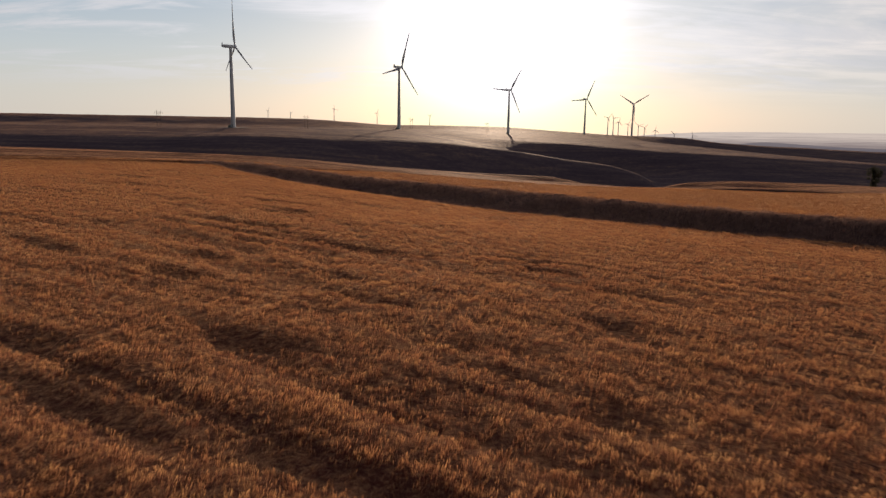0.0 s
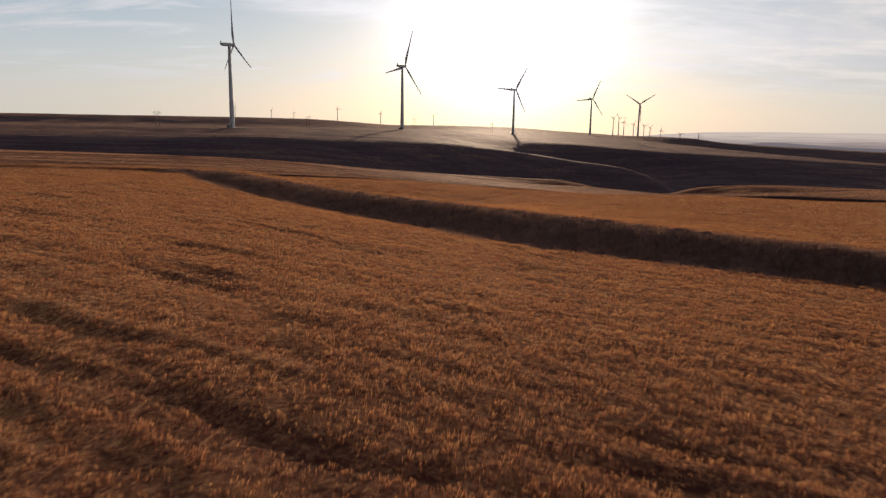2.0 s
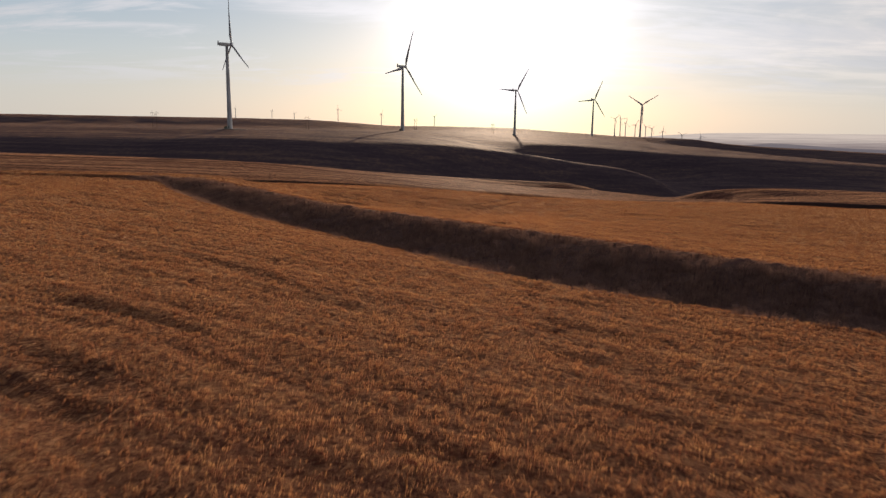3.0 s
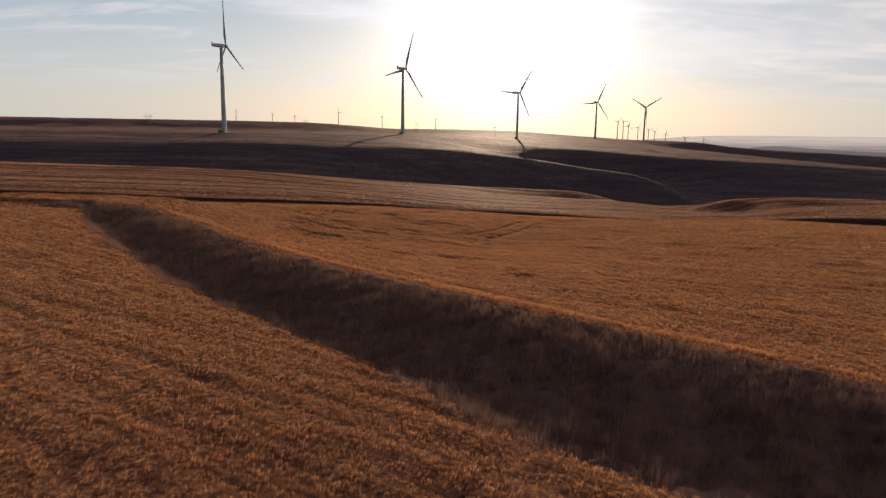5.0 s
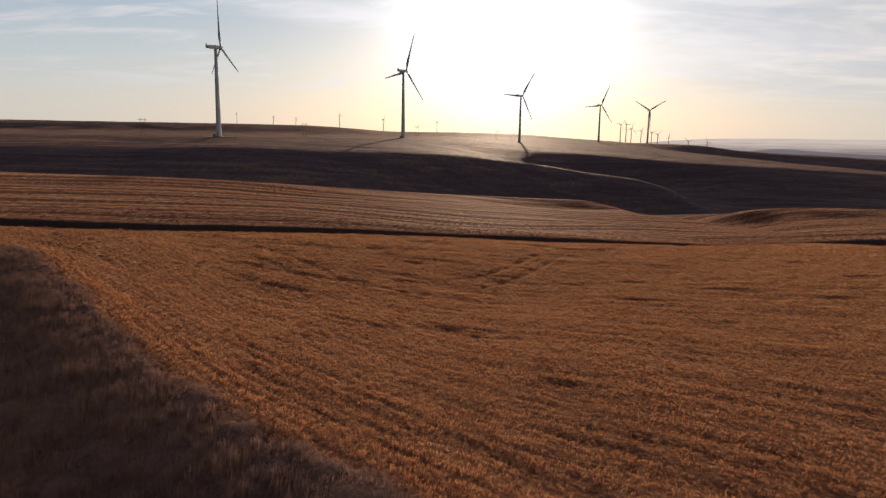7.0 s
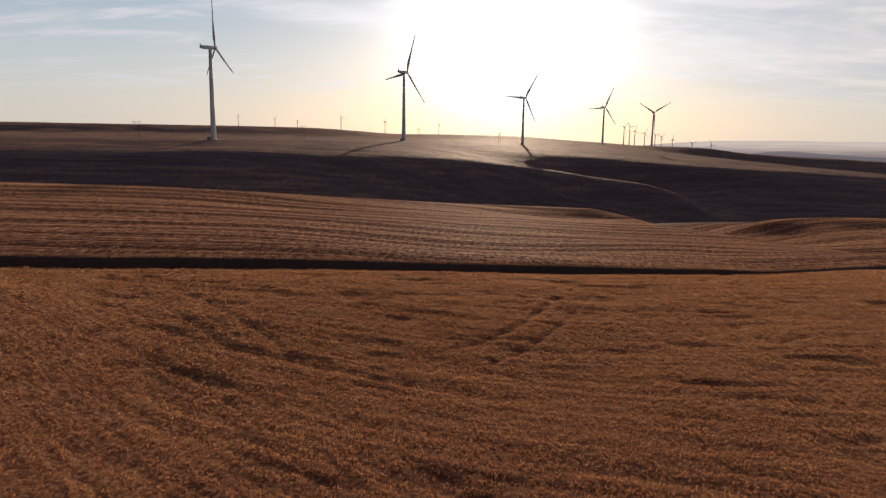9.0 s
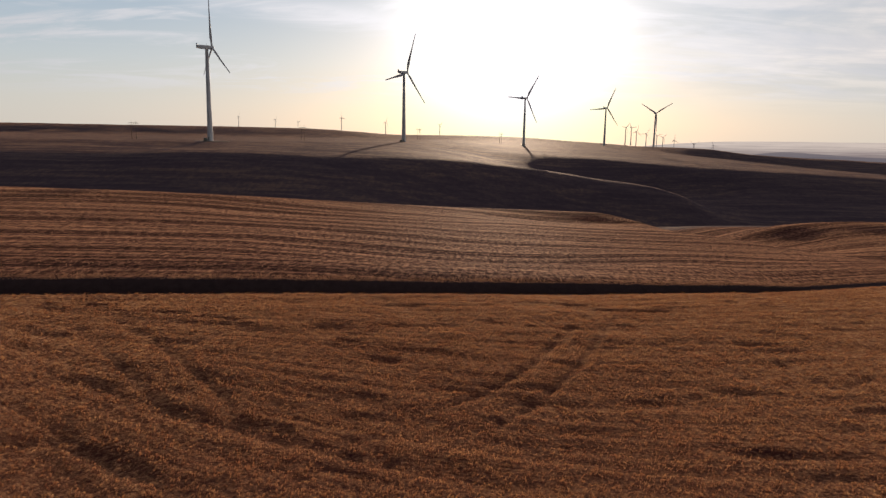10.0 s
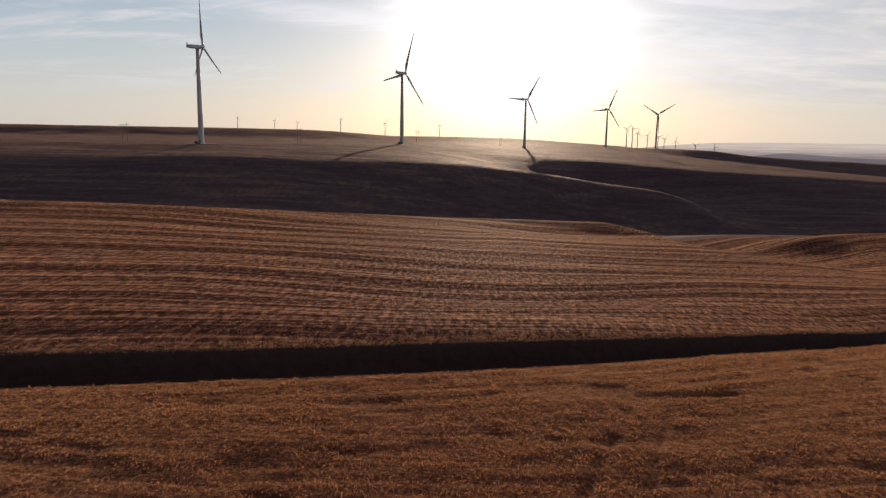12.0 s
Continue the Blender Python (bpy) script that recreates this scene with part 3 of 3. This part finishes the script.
def sow(name, mat, x, y, z, size, width, lean, count, seed, ears=0.0, deep=0.12, splay=(0.15, 1.4)):
    """Tufts of slim blades, some pointed, some with a broad ear on top, nodding with the wind; one mesh."""
    rng = np.random.default_rng(seed)
    k = len(x) * count
    rep = lambda a: np.repeat(a, count)
    turn = rng.uniform(0, 2 * np.pi, k)
    spread = rng.uniform(0.02, 0.16, k) * rep(size) * 2
    bx, by, bz = rep(x) + np.cos(turn) * spread * 0.5, rep(y) + np.sin(turn) * spread * 0.5, rep(z)
    tall = rep(size) * rng.uniform(0.6, 1.05, k)
    out = rng.uniform(*splay, k) * tall
    tx, ty = np.cos(turn) * out + lean * tall, np.sin(turn) * out * 0.7
    face = turn + np.pi / 2 + rng.uniform(-0.9, 0.9, k)
    half = rep(width) * rng.uniform(0.6, 1.3, k) * 0.5
    w = np.stack([np.cos(face) * half, np.sin(face) * half, rng.uniform(-0.15, 0.15, k) * tall], 1)
    foot = np.stack([bx, by, bz - deep], 1)
    tip = np.stack([bx + tx, by + ty, bz + tall], 1)
    ear = (rng.uniform(0, 1, k) < ears)[:, None]
    low = np.stack([w[:, 0], w[:, 1], 0 * half], 1)
    a = np.where(ear, tip - w, foot - low)
    b = np.where(ear, tip + w, foot + low)
    c = np.where(ear, foot, tip)
    verts = np.stack([a, b, c], 1).reshape(-1, 3)
    faces = np.arange(3 * k).reshape(-1, 3)
    ob = from_arrays(name, verts, faces, mat)
    # 1 at blade tops, 0 at feet, where shade is mixed into the colour
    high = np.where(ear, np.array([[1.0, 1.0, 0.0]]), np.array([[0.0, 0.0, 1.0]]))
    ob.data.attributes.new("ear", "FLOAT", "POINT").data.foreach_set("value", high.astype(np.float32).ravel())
    return ob


def crop():
    """The standing wheat, the bank's grass and the cut straw as real blades."""
    rng = np.random.default_rng(4)
    x = 12.0 * np.sinh(rng.uniform(-2.95, 2.95, 890000))
    y = 5 + 201 * rng.uniform(0, 1, len(x)) ** 1.75
    wheat, _, _, _ = zones(x, y)
    hollow = crop_relief(x, y)
    keep = (wheat > rng.uniform(0.2, 0.9, len(x))) & (np.abs(x) < 10 + 0.69 * y)
    keep &= rng.uniform(0, 1, len(x)) > 0.75 * trodden(x, y) + 0.5 * creases(x, across_rows(x, y)) + 0.6 * furrows(x, y)
    bush = 0.55 * lattice(x * 2.3, y * 3.1, 53) + 0.45 * lattice(x * 5.3, y * 5.3, 55)      # hand-wide bunches of ears
    keep &= rng.uniform(0, 1, len(x)) < (0.28 + 1.2 * bush)
    x, y, hollow, bush = x[keep], y[keep], hollow[keep], bush[keep]
    broad = (np.hypot(x, 12.0) / 12.0) ** 0.9 * np.clip(0.60 + y / 95, 0.65, 1.8)
    size = rng.uniform(0.07, 0.115, len(x)) * np.clip(1 + 1.2 * hollow, 0.5, 1.25) * (0.5 + 0.95 * bush)
    verge = np.exp(-((y - bank_crest(x) - 3.0) / 2.0) ** 2) * (x > -34)           # larger, higher blades along the bank, shaped to brighten its sunlit rim
    size = size * (1 + 0.5 * verge)
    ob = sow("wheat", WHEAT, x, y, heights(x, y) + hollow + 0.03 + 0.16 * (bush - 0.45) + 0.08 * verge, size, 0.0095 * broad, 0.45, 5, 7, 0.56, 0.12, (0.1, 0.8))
    tagged(ob, "dense ripe golden-brown wheat standing in the field", "wheat", kind="stuff")
    n_tufts = 420000
    y = rng.uniform(20, 150, n_tufts)
    x = rng.uniform(-46, 55, n_tufts)
    _, _, grass, _ = zones(x, y)
    keep = grass > rng.uniform(0.3, 0.9, n_tufts)
    x, y = x[keep], y[keep]
    z = heights(x, y)
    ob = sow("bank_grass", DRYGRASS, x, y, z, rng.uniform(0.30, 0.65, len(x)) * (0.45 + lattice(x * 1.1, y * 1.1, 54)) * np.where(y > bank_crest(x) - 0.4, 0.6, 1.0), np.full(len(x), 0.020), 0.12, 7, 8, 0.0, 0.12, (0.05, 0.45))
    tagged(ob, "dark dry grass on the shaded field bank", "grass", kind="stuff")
    n_tufts = 45000
    x = rng.uniform(-70, 80, n_tufts)
    y = stubble_brink(x) + rng.uniform(0, 1, n_tufts) ** 1.6 * 150
    s = across_rows(x, y)
    keep = lattice(x * 0.015, s * 0.5, 31) > rng.uniform(0.1, 0.9, n_tufts)
    x, y = x[keep], y[keep]
    lip = rng.uniform(-75, 75, 9000)             # ragged straw along the brink
    x, y = np.concatenate([x, lip]), np.concatenate([y, stubble_brink(lip) + rng.uniform(-0.3, 1.6, len(lip))])
    ob = sow("stubble", STUBBLE, x, y, heights(x, y), rng.uniform(0.08, 0.2, len(x)), np.full(len(x), 0.06), 0.1, 3, 9)
    tagged(ob, "cut straw stubble in pale rows", "stubble", kind="stuff")


# ---- wind turbines ----
def ring_loft(bm, rings, cap=True):
    """Skin over rings of points."""
    vs = [[bm.verts.new(p) for p in ring] for ring in rings]
    for a, b in zip(vs, vs[1:]):
        for i in range(len(a)):
            j = (i + 1) % len(a)
            bm.faces.new((a[i], a[j], b[j], b[i]))
    if cap:
        bm.faces.new(vs[0][::-1])
        bm.faces.new(vs[-1])
    return vs


def circle(r, z, sides=28, axis="z", mid=(0, 0)):
    pts = [(mid[0] + r * math.cos(2 * math.pi * i / sides), mid[1] + r * math.sin(2 * math.pi * i / sides)) for i in range(sides)]
    return [(a, b, z) if axis == "z" else (b, z, a) for a, b in pts]


def turned(profile, sides=28, axis="z"):
    bm = bmesh.new()
    ring_loft(bm, [circle(r, z, sides, axis) for r, z in profile])
    bmesh.ops.recalc_face_normals(bm, faces=bm.faces)
    return bm


def box(sx, sy, sz, mid=(0, 0, 0), bevel=0.0):
    bm = bmesh.new()
    bmesh.ops.create_cube(bm, size=1.0)
    for v in bm.verts:
        v.co = Vector((v.co.x * sx + mid[0], v.co.y * sy + mid[1], v.co.z * sz + mid[2]))
    if bevel:
        bmesh.ops.bevel(bm, geom=bm.edges[:], offset=bevel, segments=2, affect="EDGES", profile=0.6)
    return bm


HUB = 80.0
BLADE = 44.5


def blade_mesh():
    """A twisted, tapered blade along +z with a round root."""
    bm = bmesh.new()
    rings = []
    for s in (0.0, 0.03, 0.07, 0.12, 0.18, 0.26, 0.38, 0.52, 0.68, 0.82, 0.93, 0.985, 1.0):
        chord = float(along([(0, 1.9), (0.04, 1.9), (0.18, 3.7), (0.3, 3.3), (0.6, 2.0), (0.93, 1.3), (0.985, 1.0), (1.0, 0.3)], np.array([s]))[0])
        round_ = max(0.0, 1 - s / 0.14)
        thick = chord * (0.5 * round_ + (1 - round_) * (0.17 - 0.08 * s))
        twist = radians(16 * (1 - s) ** 1.6 + 3)
        ring = []
        for i in range(14):
            a = 2 * math.pi * i / 14
            px, py = math.cos(a) * chord * 0.5, math.sin(a) * thick
            px -= (1 - round_) * chord * 0.18
            ring.append((px * math.cos(twist) - py * math.sin(twist), px * math.sin(twist) + py * math.cos(twist) + 1.4 * s * s, 1.0 + s * BLADE))
        rings.append(ring)
    ring_loft(bm, rings)
    bmesh.ops.recalc_face_normals(bm, faces=bm.faces)
    return bm


YAW = -46.0          # the rotors face ahead and to the right


def wind_turbine():
    """Tower, nacelle and rotor; the rotor's axis is +y of the nacelle."""
    root = new("wind_turbine")
    part("foundation", turned([(4.6, -2.0), (4.6, 0.15), (3.4, 0.45), (2.9, 0.5)], 24), CONCRETE, root, "round concrete foundation")
    tower = part("tower", turned([(2.45, -1.0), (2.45, 0.5), (2.3, 8.0), (2.05, 26.0), (2.065, 26.05), (2.065, 26.3), (2.045, 26.35), (1.7, 53.0), (1.715, 53.05), (1.715, 53.3), (1.695, 53.35), (1.3, 77.6), (1.45, 77.8), (1.45, 78.2)], 32), WHITE, root)
    door = part("door", box(1.0, 0.16, 2.2, (0, -2.42, 2.4), 0.04), GREY, tower, "grey steel tower door")
    stair = bmesh.new()
    for i in range(6):
        bmesh.ops.create_cube(stair, size=1.0, matrix=Matrix.LocRotScale((0, -2.9 - 0.28 * i, 1.15 - 0.19 * i), None, (1.1, 0.28, 0.06)))
    for side in (-0.55, 0.55):
        bmesh.ops.create_cube(stair, size=1.0, matrix=Matrix.LocRotScale((side, -3.6, 0.55), Euler((radians(34), 0, 0)), (0.06, 2.0, 0.16)))
    part("entry_steps", stair, GREY, tower, "grey steel entry steps", smooth=False)
    nacelle = new("nacelle")
    nacelle.parent = root
    nacelle.matrix_basis = pose(0, 0, HUB, 0, 0, YAW)
    bm = bmesh.new()
    rings = []
    for yy, hw, lo, hi in ((-8.6, 1.2, -0.6, 1.15), (-8.3, 1.45, -0.95, 1.35), (-5.0, 1.65, -1.5, 1.55), (1.5, 1.65, -1.55, 1.55), (2.8, 1.5, -1.45, 1.45), (3.3, 1.25, -1.25, 1.25)):
        r = 0.45
        pts = []
        for cx, cz, a0 in ((hw - r, hi - r, 0), (-hw + r, hi - r, 90), (-hw + r, lo + r, 180), (hw - r, lo + r, 270)):
            for k in range(4):
                a = radians(a0 + 30 * k)
                pts.append((cx + r * math.cos(a), yy, cz + r * math.sin(a)))
        rings.append(pts)
    ring_loft(bm, rings)
    bmesh.ops.recalc_face_normals(bm, faces=bm.faces)
    part("housing", bm, WHITE, nacelle)
    part("cooler_fin", box(2.6, 0.3, 2.0, (0, -8.2, 2.0), 0.08), WHITE, nacelle, "upright cooler fin", smooth=False)
    part("wind_vane", turned([(0.05, 1.8), (0.05, 3.0), (0.12, 3.05), (0.12, 3.3)], 8), GREY, nacelle)
    rotor = new("rotor")
    rotor.parent = root
    rotor.matrix_basis = pose(0, 0, HUB, 0, 0, YAW) @ pose(0, 4.6, 0.1, 4, 0, 0)
    part("hub", turned([(1.25, -1.4), (1.55, -1.0), (1.6, 0.2), (1.35, 1.0), (0.8, 1.6), (0.2, 1.85)], 24, "y"), WHITE, rotor)
    blade = part("blade", blade_mesh(), WHITE, rotor)
    for k in (1, 2):
        other = new("blade", blade.data)
        other.parent = rotor
        other.matrix_basis = pose(0, 0, 0, 0, 120.0 * k, 0)
    return tagged(root, "tall white three-bladed wind turbine standing on the ridge", "wind turbine", "wind farm turbines")


def ground_at(x, y):
    return float(heights(np.array([float(x)]), np.array([float(y)]))[0])


# foot of the tower, turn of the rotor in degrees
TURBINES = [
    (-213.4, 713.2, -1.4, 2), (-57.8, 923.8, -3.1, 22), (121.7, 1298.9, -12.5, 35), (325.4, 1604.6, -15.6, 26), (483.8, 1786.8, -19.4, 60),
]
# distant ones: foot of the tower, turn of the rotor
FAR_TURBINES = [
    (-1369, 4550, 14, 10), (-1172, 4700, 1, 40), (-1012, 4650, -14, 75), (-540, 3480, -4, 100), (-340, 3620, -20, 20), (-77, 4100, -25, 50),
    (578, 2450, -26, 45), (602, 2470, -26, 85), (633, 2520, -39, 15), (689, 2600, -46, 30), (750, 2680, -52, 70), (785, 2720, -58, 45),
    (840, 2760, -68, 5), (929, 2800, -82, 65), (1022, 2850, -88, 100),
]


def place_turbines():
    first = wind_turbine()
    for k, (x, y, z, turn) in enumerate(TURBINES + FAR_TURBINES):
        z = ground_at(x, y) - 0.1 if k < len(TURBINES) else z
        turned_by = (-9, -2, 0, 0, 6)[k] if k < 5 else 0
        ob = first if k == 0 else copy_thing(first, pose(x, y, z, 0, 0, turned_by))
        if k == 0:
            ob.matrix_basis = pose(x, y, z, 0, 0, turned_by)
        for child in ob.children:
            if child.name.startswith("rotor"):
                child.matrix_basis = child.matrix_basis @ pose(0, 0, 0, 0, turn - (TURBINES[0][3] if k else 0), 0)
        if k >= len(TURBINES):
            ob.scale = [0.72 if y < 3000 else 0.88] * 3            # scaled down to fit their size in the camera's view
            for child in ob.children:
                if child.name.startswith("rotor"):
                    # rotor shrunk further, again to fit the camera's view
                    child.scale = [0.66] * 3
            tagged(ob, "distant wind turbine, small against the pale evening horizon")


def transformer(x, y):
    """A cabinet on a slab beside a tower."""
    root = new("transformer_cabinet")
    root.location = (x, y, ground_at(x, y))
    part("slab", box(3.4, 2.8, 0.6, (0, 0, 0.0), 0.05), CONCRETE, root, "concrete slab", smooth=False)
    body = part("body", box(2.6, 2.0, 2.2, (0, 0, 1.4), 0.08), GREY, root, smooth=False)
    part("lid", box(2.8, 2.2, 0.14, (0, 0, 2.57), 0.04), GREY, body, smooth=False)
    for side in (-0.62, 0.62):
        part("door", box(1.15, 0.08, 1.8, (side, -1.03, 1.4), 0.02), GREY, body, smooth=False)
    part("cooling_fins", fins(), GREY, body, "ribbed cooling fins", smooth=False)
    return tagged(root, "dark green-grey transformer cabinet beside the turbine tower", "transformer")


def fins():
    bm = bmesh.new()
    for k in range(8):
        bmesh.ops.create_cube(bm, size=1.0, matrix=Matrix.LocRotScale((-0.9 + 0.26 * k, 1.18, 1.4), None, (0.05, 0.36, 1.6)))
    return bm


def turbine_pad(x, y):
    """Low gravel apron round a tower's foot."""
    bm = bmesh.new()
    rings = []
    for r, dz in ((12.5, -0.3), (11.0, 0.12), (6.0, 0.2)):
        rings.append([(x + r * (1.25 + 0.12 * math.sin(3 * a)) * math.cos(a), y + r * math.sin(a),
                       ground_at(x + r * 1.25 * math.cos(a), y + r * math.sin(a)) + dz) for a in [2 * math.pi * i / 36 for i in range(36)]])
    ring_loft(bm, rings)
    bmesh.ops.recalc_face_normals(bm, faces=bm.faces)
    return tagged(part("gravel_pad", bm, GRAVEL), "low grey gravel apron round the turbine tower", "gravel pad")


# ---- power line ----
def power_pole():
    root = new("power_pole")
    for side in (-2.3, 2.3):
        bm = turned([(0.24, -1.5), (0.22, 2.0), (0.15, 20.5)], 10)
        bmesh.ops.translate(bm, verts=bm.verts, vec=(side, 0, 0))
        part("pole", bm, TIMBER, root)
    part("crossarm", box(9.6, 0.3, 0.34, (0, 0.24, 18.2), 0.03), TIMBER, root, smooth=False)
    for sx in (-1, 1):
        bm = box(0.18, 0.16, 6.4, (0, 0.02, 0))
        bmesh.ops.rotate(bm, verts=bm.verts, cent=(0, 0, 0), matrix=Matrix.Rotation(radians(46 * sx), 3, "Y"))
        bmesh.ops.translate(bm, verts=bm.verts, vec=(0, 0.2 + 0.1 * sx, 15.2))
        part("brace", bm, TIMBER, root, smooth=False)
    for sx in (-4.4, 0, 4.4):
        bm = turned([(0.05, 16.4), (0.17, 16.5), (0.08, 16.7), (0.17, 16.9), (0.08, 17.1), (0.17, 17.3), (0.08, 17.5), (0.15, 17.7), (0.04, 18.05)], 10)
        bmesh.ops.translate(bm, verts=bm.verts, vec=(sx, 0.24, 0))
        part("insulator", bm, CERAMIC, root)
    return tagged(root, "weathered timber H-frame power pole with crossarm", "power pole", "power line poles")


def place_poles():
    first = power_pole()
    for k, (x, y) in enumerate([(-352, 868), (-212, 1085), (-57, 1270), (90, 1420)]):
        m = pose(x, y, ground_at(x, y) - 0.3, 0, 0, 35)
        if k:
            copy_thing(first, m)
        else:
            first.matrix_basis = m


# ---- trees in the hollow ----
def tree(x, y, tall, seed):
    rng = random.Random(seed)
    root = new("tree")
    root.location = (x, y, ground_at(x, y) - 0.2)
    bm = bmesh.new()
    bend = [(rng.uniform(-0.3, 0.3) * k, rng.uniform(-0.3, 0.3) * k) for k in range(6)]
    ring_loft(bm, [circle(tall * 0.028 * (1 - 0.16 * k), tall * 0.15 * k, 9, "z", bend[k]) for k in range(6)])
    tips = []
    for k in range(12):
        z0 = tall * rng.uniform(0.08, 0.7)
        a, reach = rng.uniform(0, 6.28), tall * rng.uniform(0.12, 0.24)
        p0, p1 = Vector((0, 0, z0)), Vector((math.cos(a) * reach, math.sin(a) * reach, z0 + reach * rng.uniform(0.5, 1.2)))
        tips.append(p1)
        q = (p1 - p0).to_track_quat("Z", "Y")
        ring_loft(bm, [[p0.lerp(p1, s) + q @ Vector((w * math.cos(i), w * math.sin(i), 0)) for i in (0, 1.57, 3.14, 4.71)] for s, w in ((0, tall * 0.011), (1, tall * 0.003))])
    bmesh.ops.recalc_face_normals(bm, faces=bm.faces)
    part("trunk", bm, BARK, root)
    verts, faces = [], []
    centres = [(p, tall * rng.uniform(0.06, 0.11)) for p in tips] + [(Vector((rng.gauss(0, 0.05), rng.gauss(0, 0.05), rng.uniform(0.03, 0.97))) * tall, tall * rng.uniform(0.07, 0.11)) for _ in range(34)]
    for mid, r in centres:
        for _ in range(110):
            v = Vector((rng.gauss(0, 1), rng.gauss(0, 1), rng.gauss(0, 1)))
            p = mid + v.normalized() * r * rng.uniform(0.3, 1.15)
            a, b = Vector((rng.gauss(0, 1), rng.gauss(0, 1), rng.gauss(0, 1))).normalized() * 0.26, Vector((rng.gauss(0, 1), rng.gauss(0, 1), rng.gauss(0, 1))).normalized() * 0.19
            i = len(verts)
            verts += [p - a, p - b, p + a, p + b]
            faces.append((i, i + 1, i + 2, i + 3))
    crown = from_arrays("crown", np.array([tuple(v) for v in verts]), np.array(faces), LEAF)
    crown.parent = root
    return tagged(root, "dark slender broad-leaved tree in the shaded hollow", "tree")


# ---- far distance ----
# emissive backdrop strips: their glow stands in for lit haze over far land
def glowing_haze_material(name, low, mid, high, strength):
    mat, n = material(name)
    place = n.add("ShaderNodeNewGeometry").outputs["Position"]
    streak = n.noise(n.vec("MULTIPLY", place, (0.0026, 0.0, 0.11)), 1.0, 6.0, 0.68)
    # paler towards the top, where the haze would blend into the sky
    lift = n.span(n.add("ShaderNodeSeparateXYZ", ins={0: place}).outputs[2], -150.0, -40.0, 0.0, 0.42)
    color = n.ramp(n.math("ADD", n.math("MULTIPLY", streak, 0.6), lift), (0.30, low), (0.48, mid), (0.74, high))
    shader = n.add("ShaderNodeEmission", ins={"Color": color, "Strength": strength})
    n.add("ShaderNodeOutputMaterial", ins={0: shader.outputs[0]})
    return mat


def far_band(name, mat, label, y, x0, x1, top, foot):
    xs = np.linspace(x0, x1, 90)
    zt = top(xs)
    verts = np.concatenate([np.stack([xs, 0 * xs + y, 0 * xs + foot], 1), np.stack([xs, 0 * xs + y + 15, zt], 1)])
    i = np.arange(89)
    ob = from_arrays(name, verts, np.stack([i, i + 1, i + 91, i + 90], 1), mat, True)
    return tagged(ob, label, "backdrop", kind="structure")


HAZE_PLAIN = glowing_haze_material("glowing_hazy_plain", (0.26, 0.22, 0.21), (0.37, 0.32, 0.295), (0.66, 0.58, 0.50), 0.92)
HAZE_HILL = glowing_haze_material("glowing_hazy_hill", (0.13, 0.12, 0.135), (0.17, 0.155, 0.165), (0.23, 0.205, 0.205), 1.0)
far_band("backdrop_plain", HAZE_PLAIN, "glowing backdrop strip for the pale hazy plain on the horizon", 4870, 1150, 4300,
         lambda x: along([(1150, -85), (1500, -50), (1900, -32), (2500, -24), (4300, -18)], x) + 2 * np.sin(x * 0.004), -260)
far_band("backdrop_hill", HAZE_HILL, "glowing backdrop strip for a low blue-grey hill in the haze", 4300, 1250, 3600,
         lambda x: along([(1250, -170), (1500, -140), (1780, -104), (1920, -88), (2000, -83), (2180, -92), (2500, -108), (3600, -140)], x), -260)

build_ground()
place_turbines()
for tx, ty, _, _ in TURBINES[:3]:
    turbine_pad(tx, ty)
for tx, ty, _, _ in TURBINES[:3]:
    transformer(tx - 2.6, ty - 4.6)
place_poles()
tree(251, 400, 15.5, 3)
tree(270, 405, 12.0, 5)
crop()
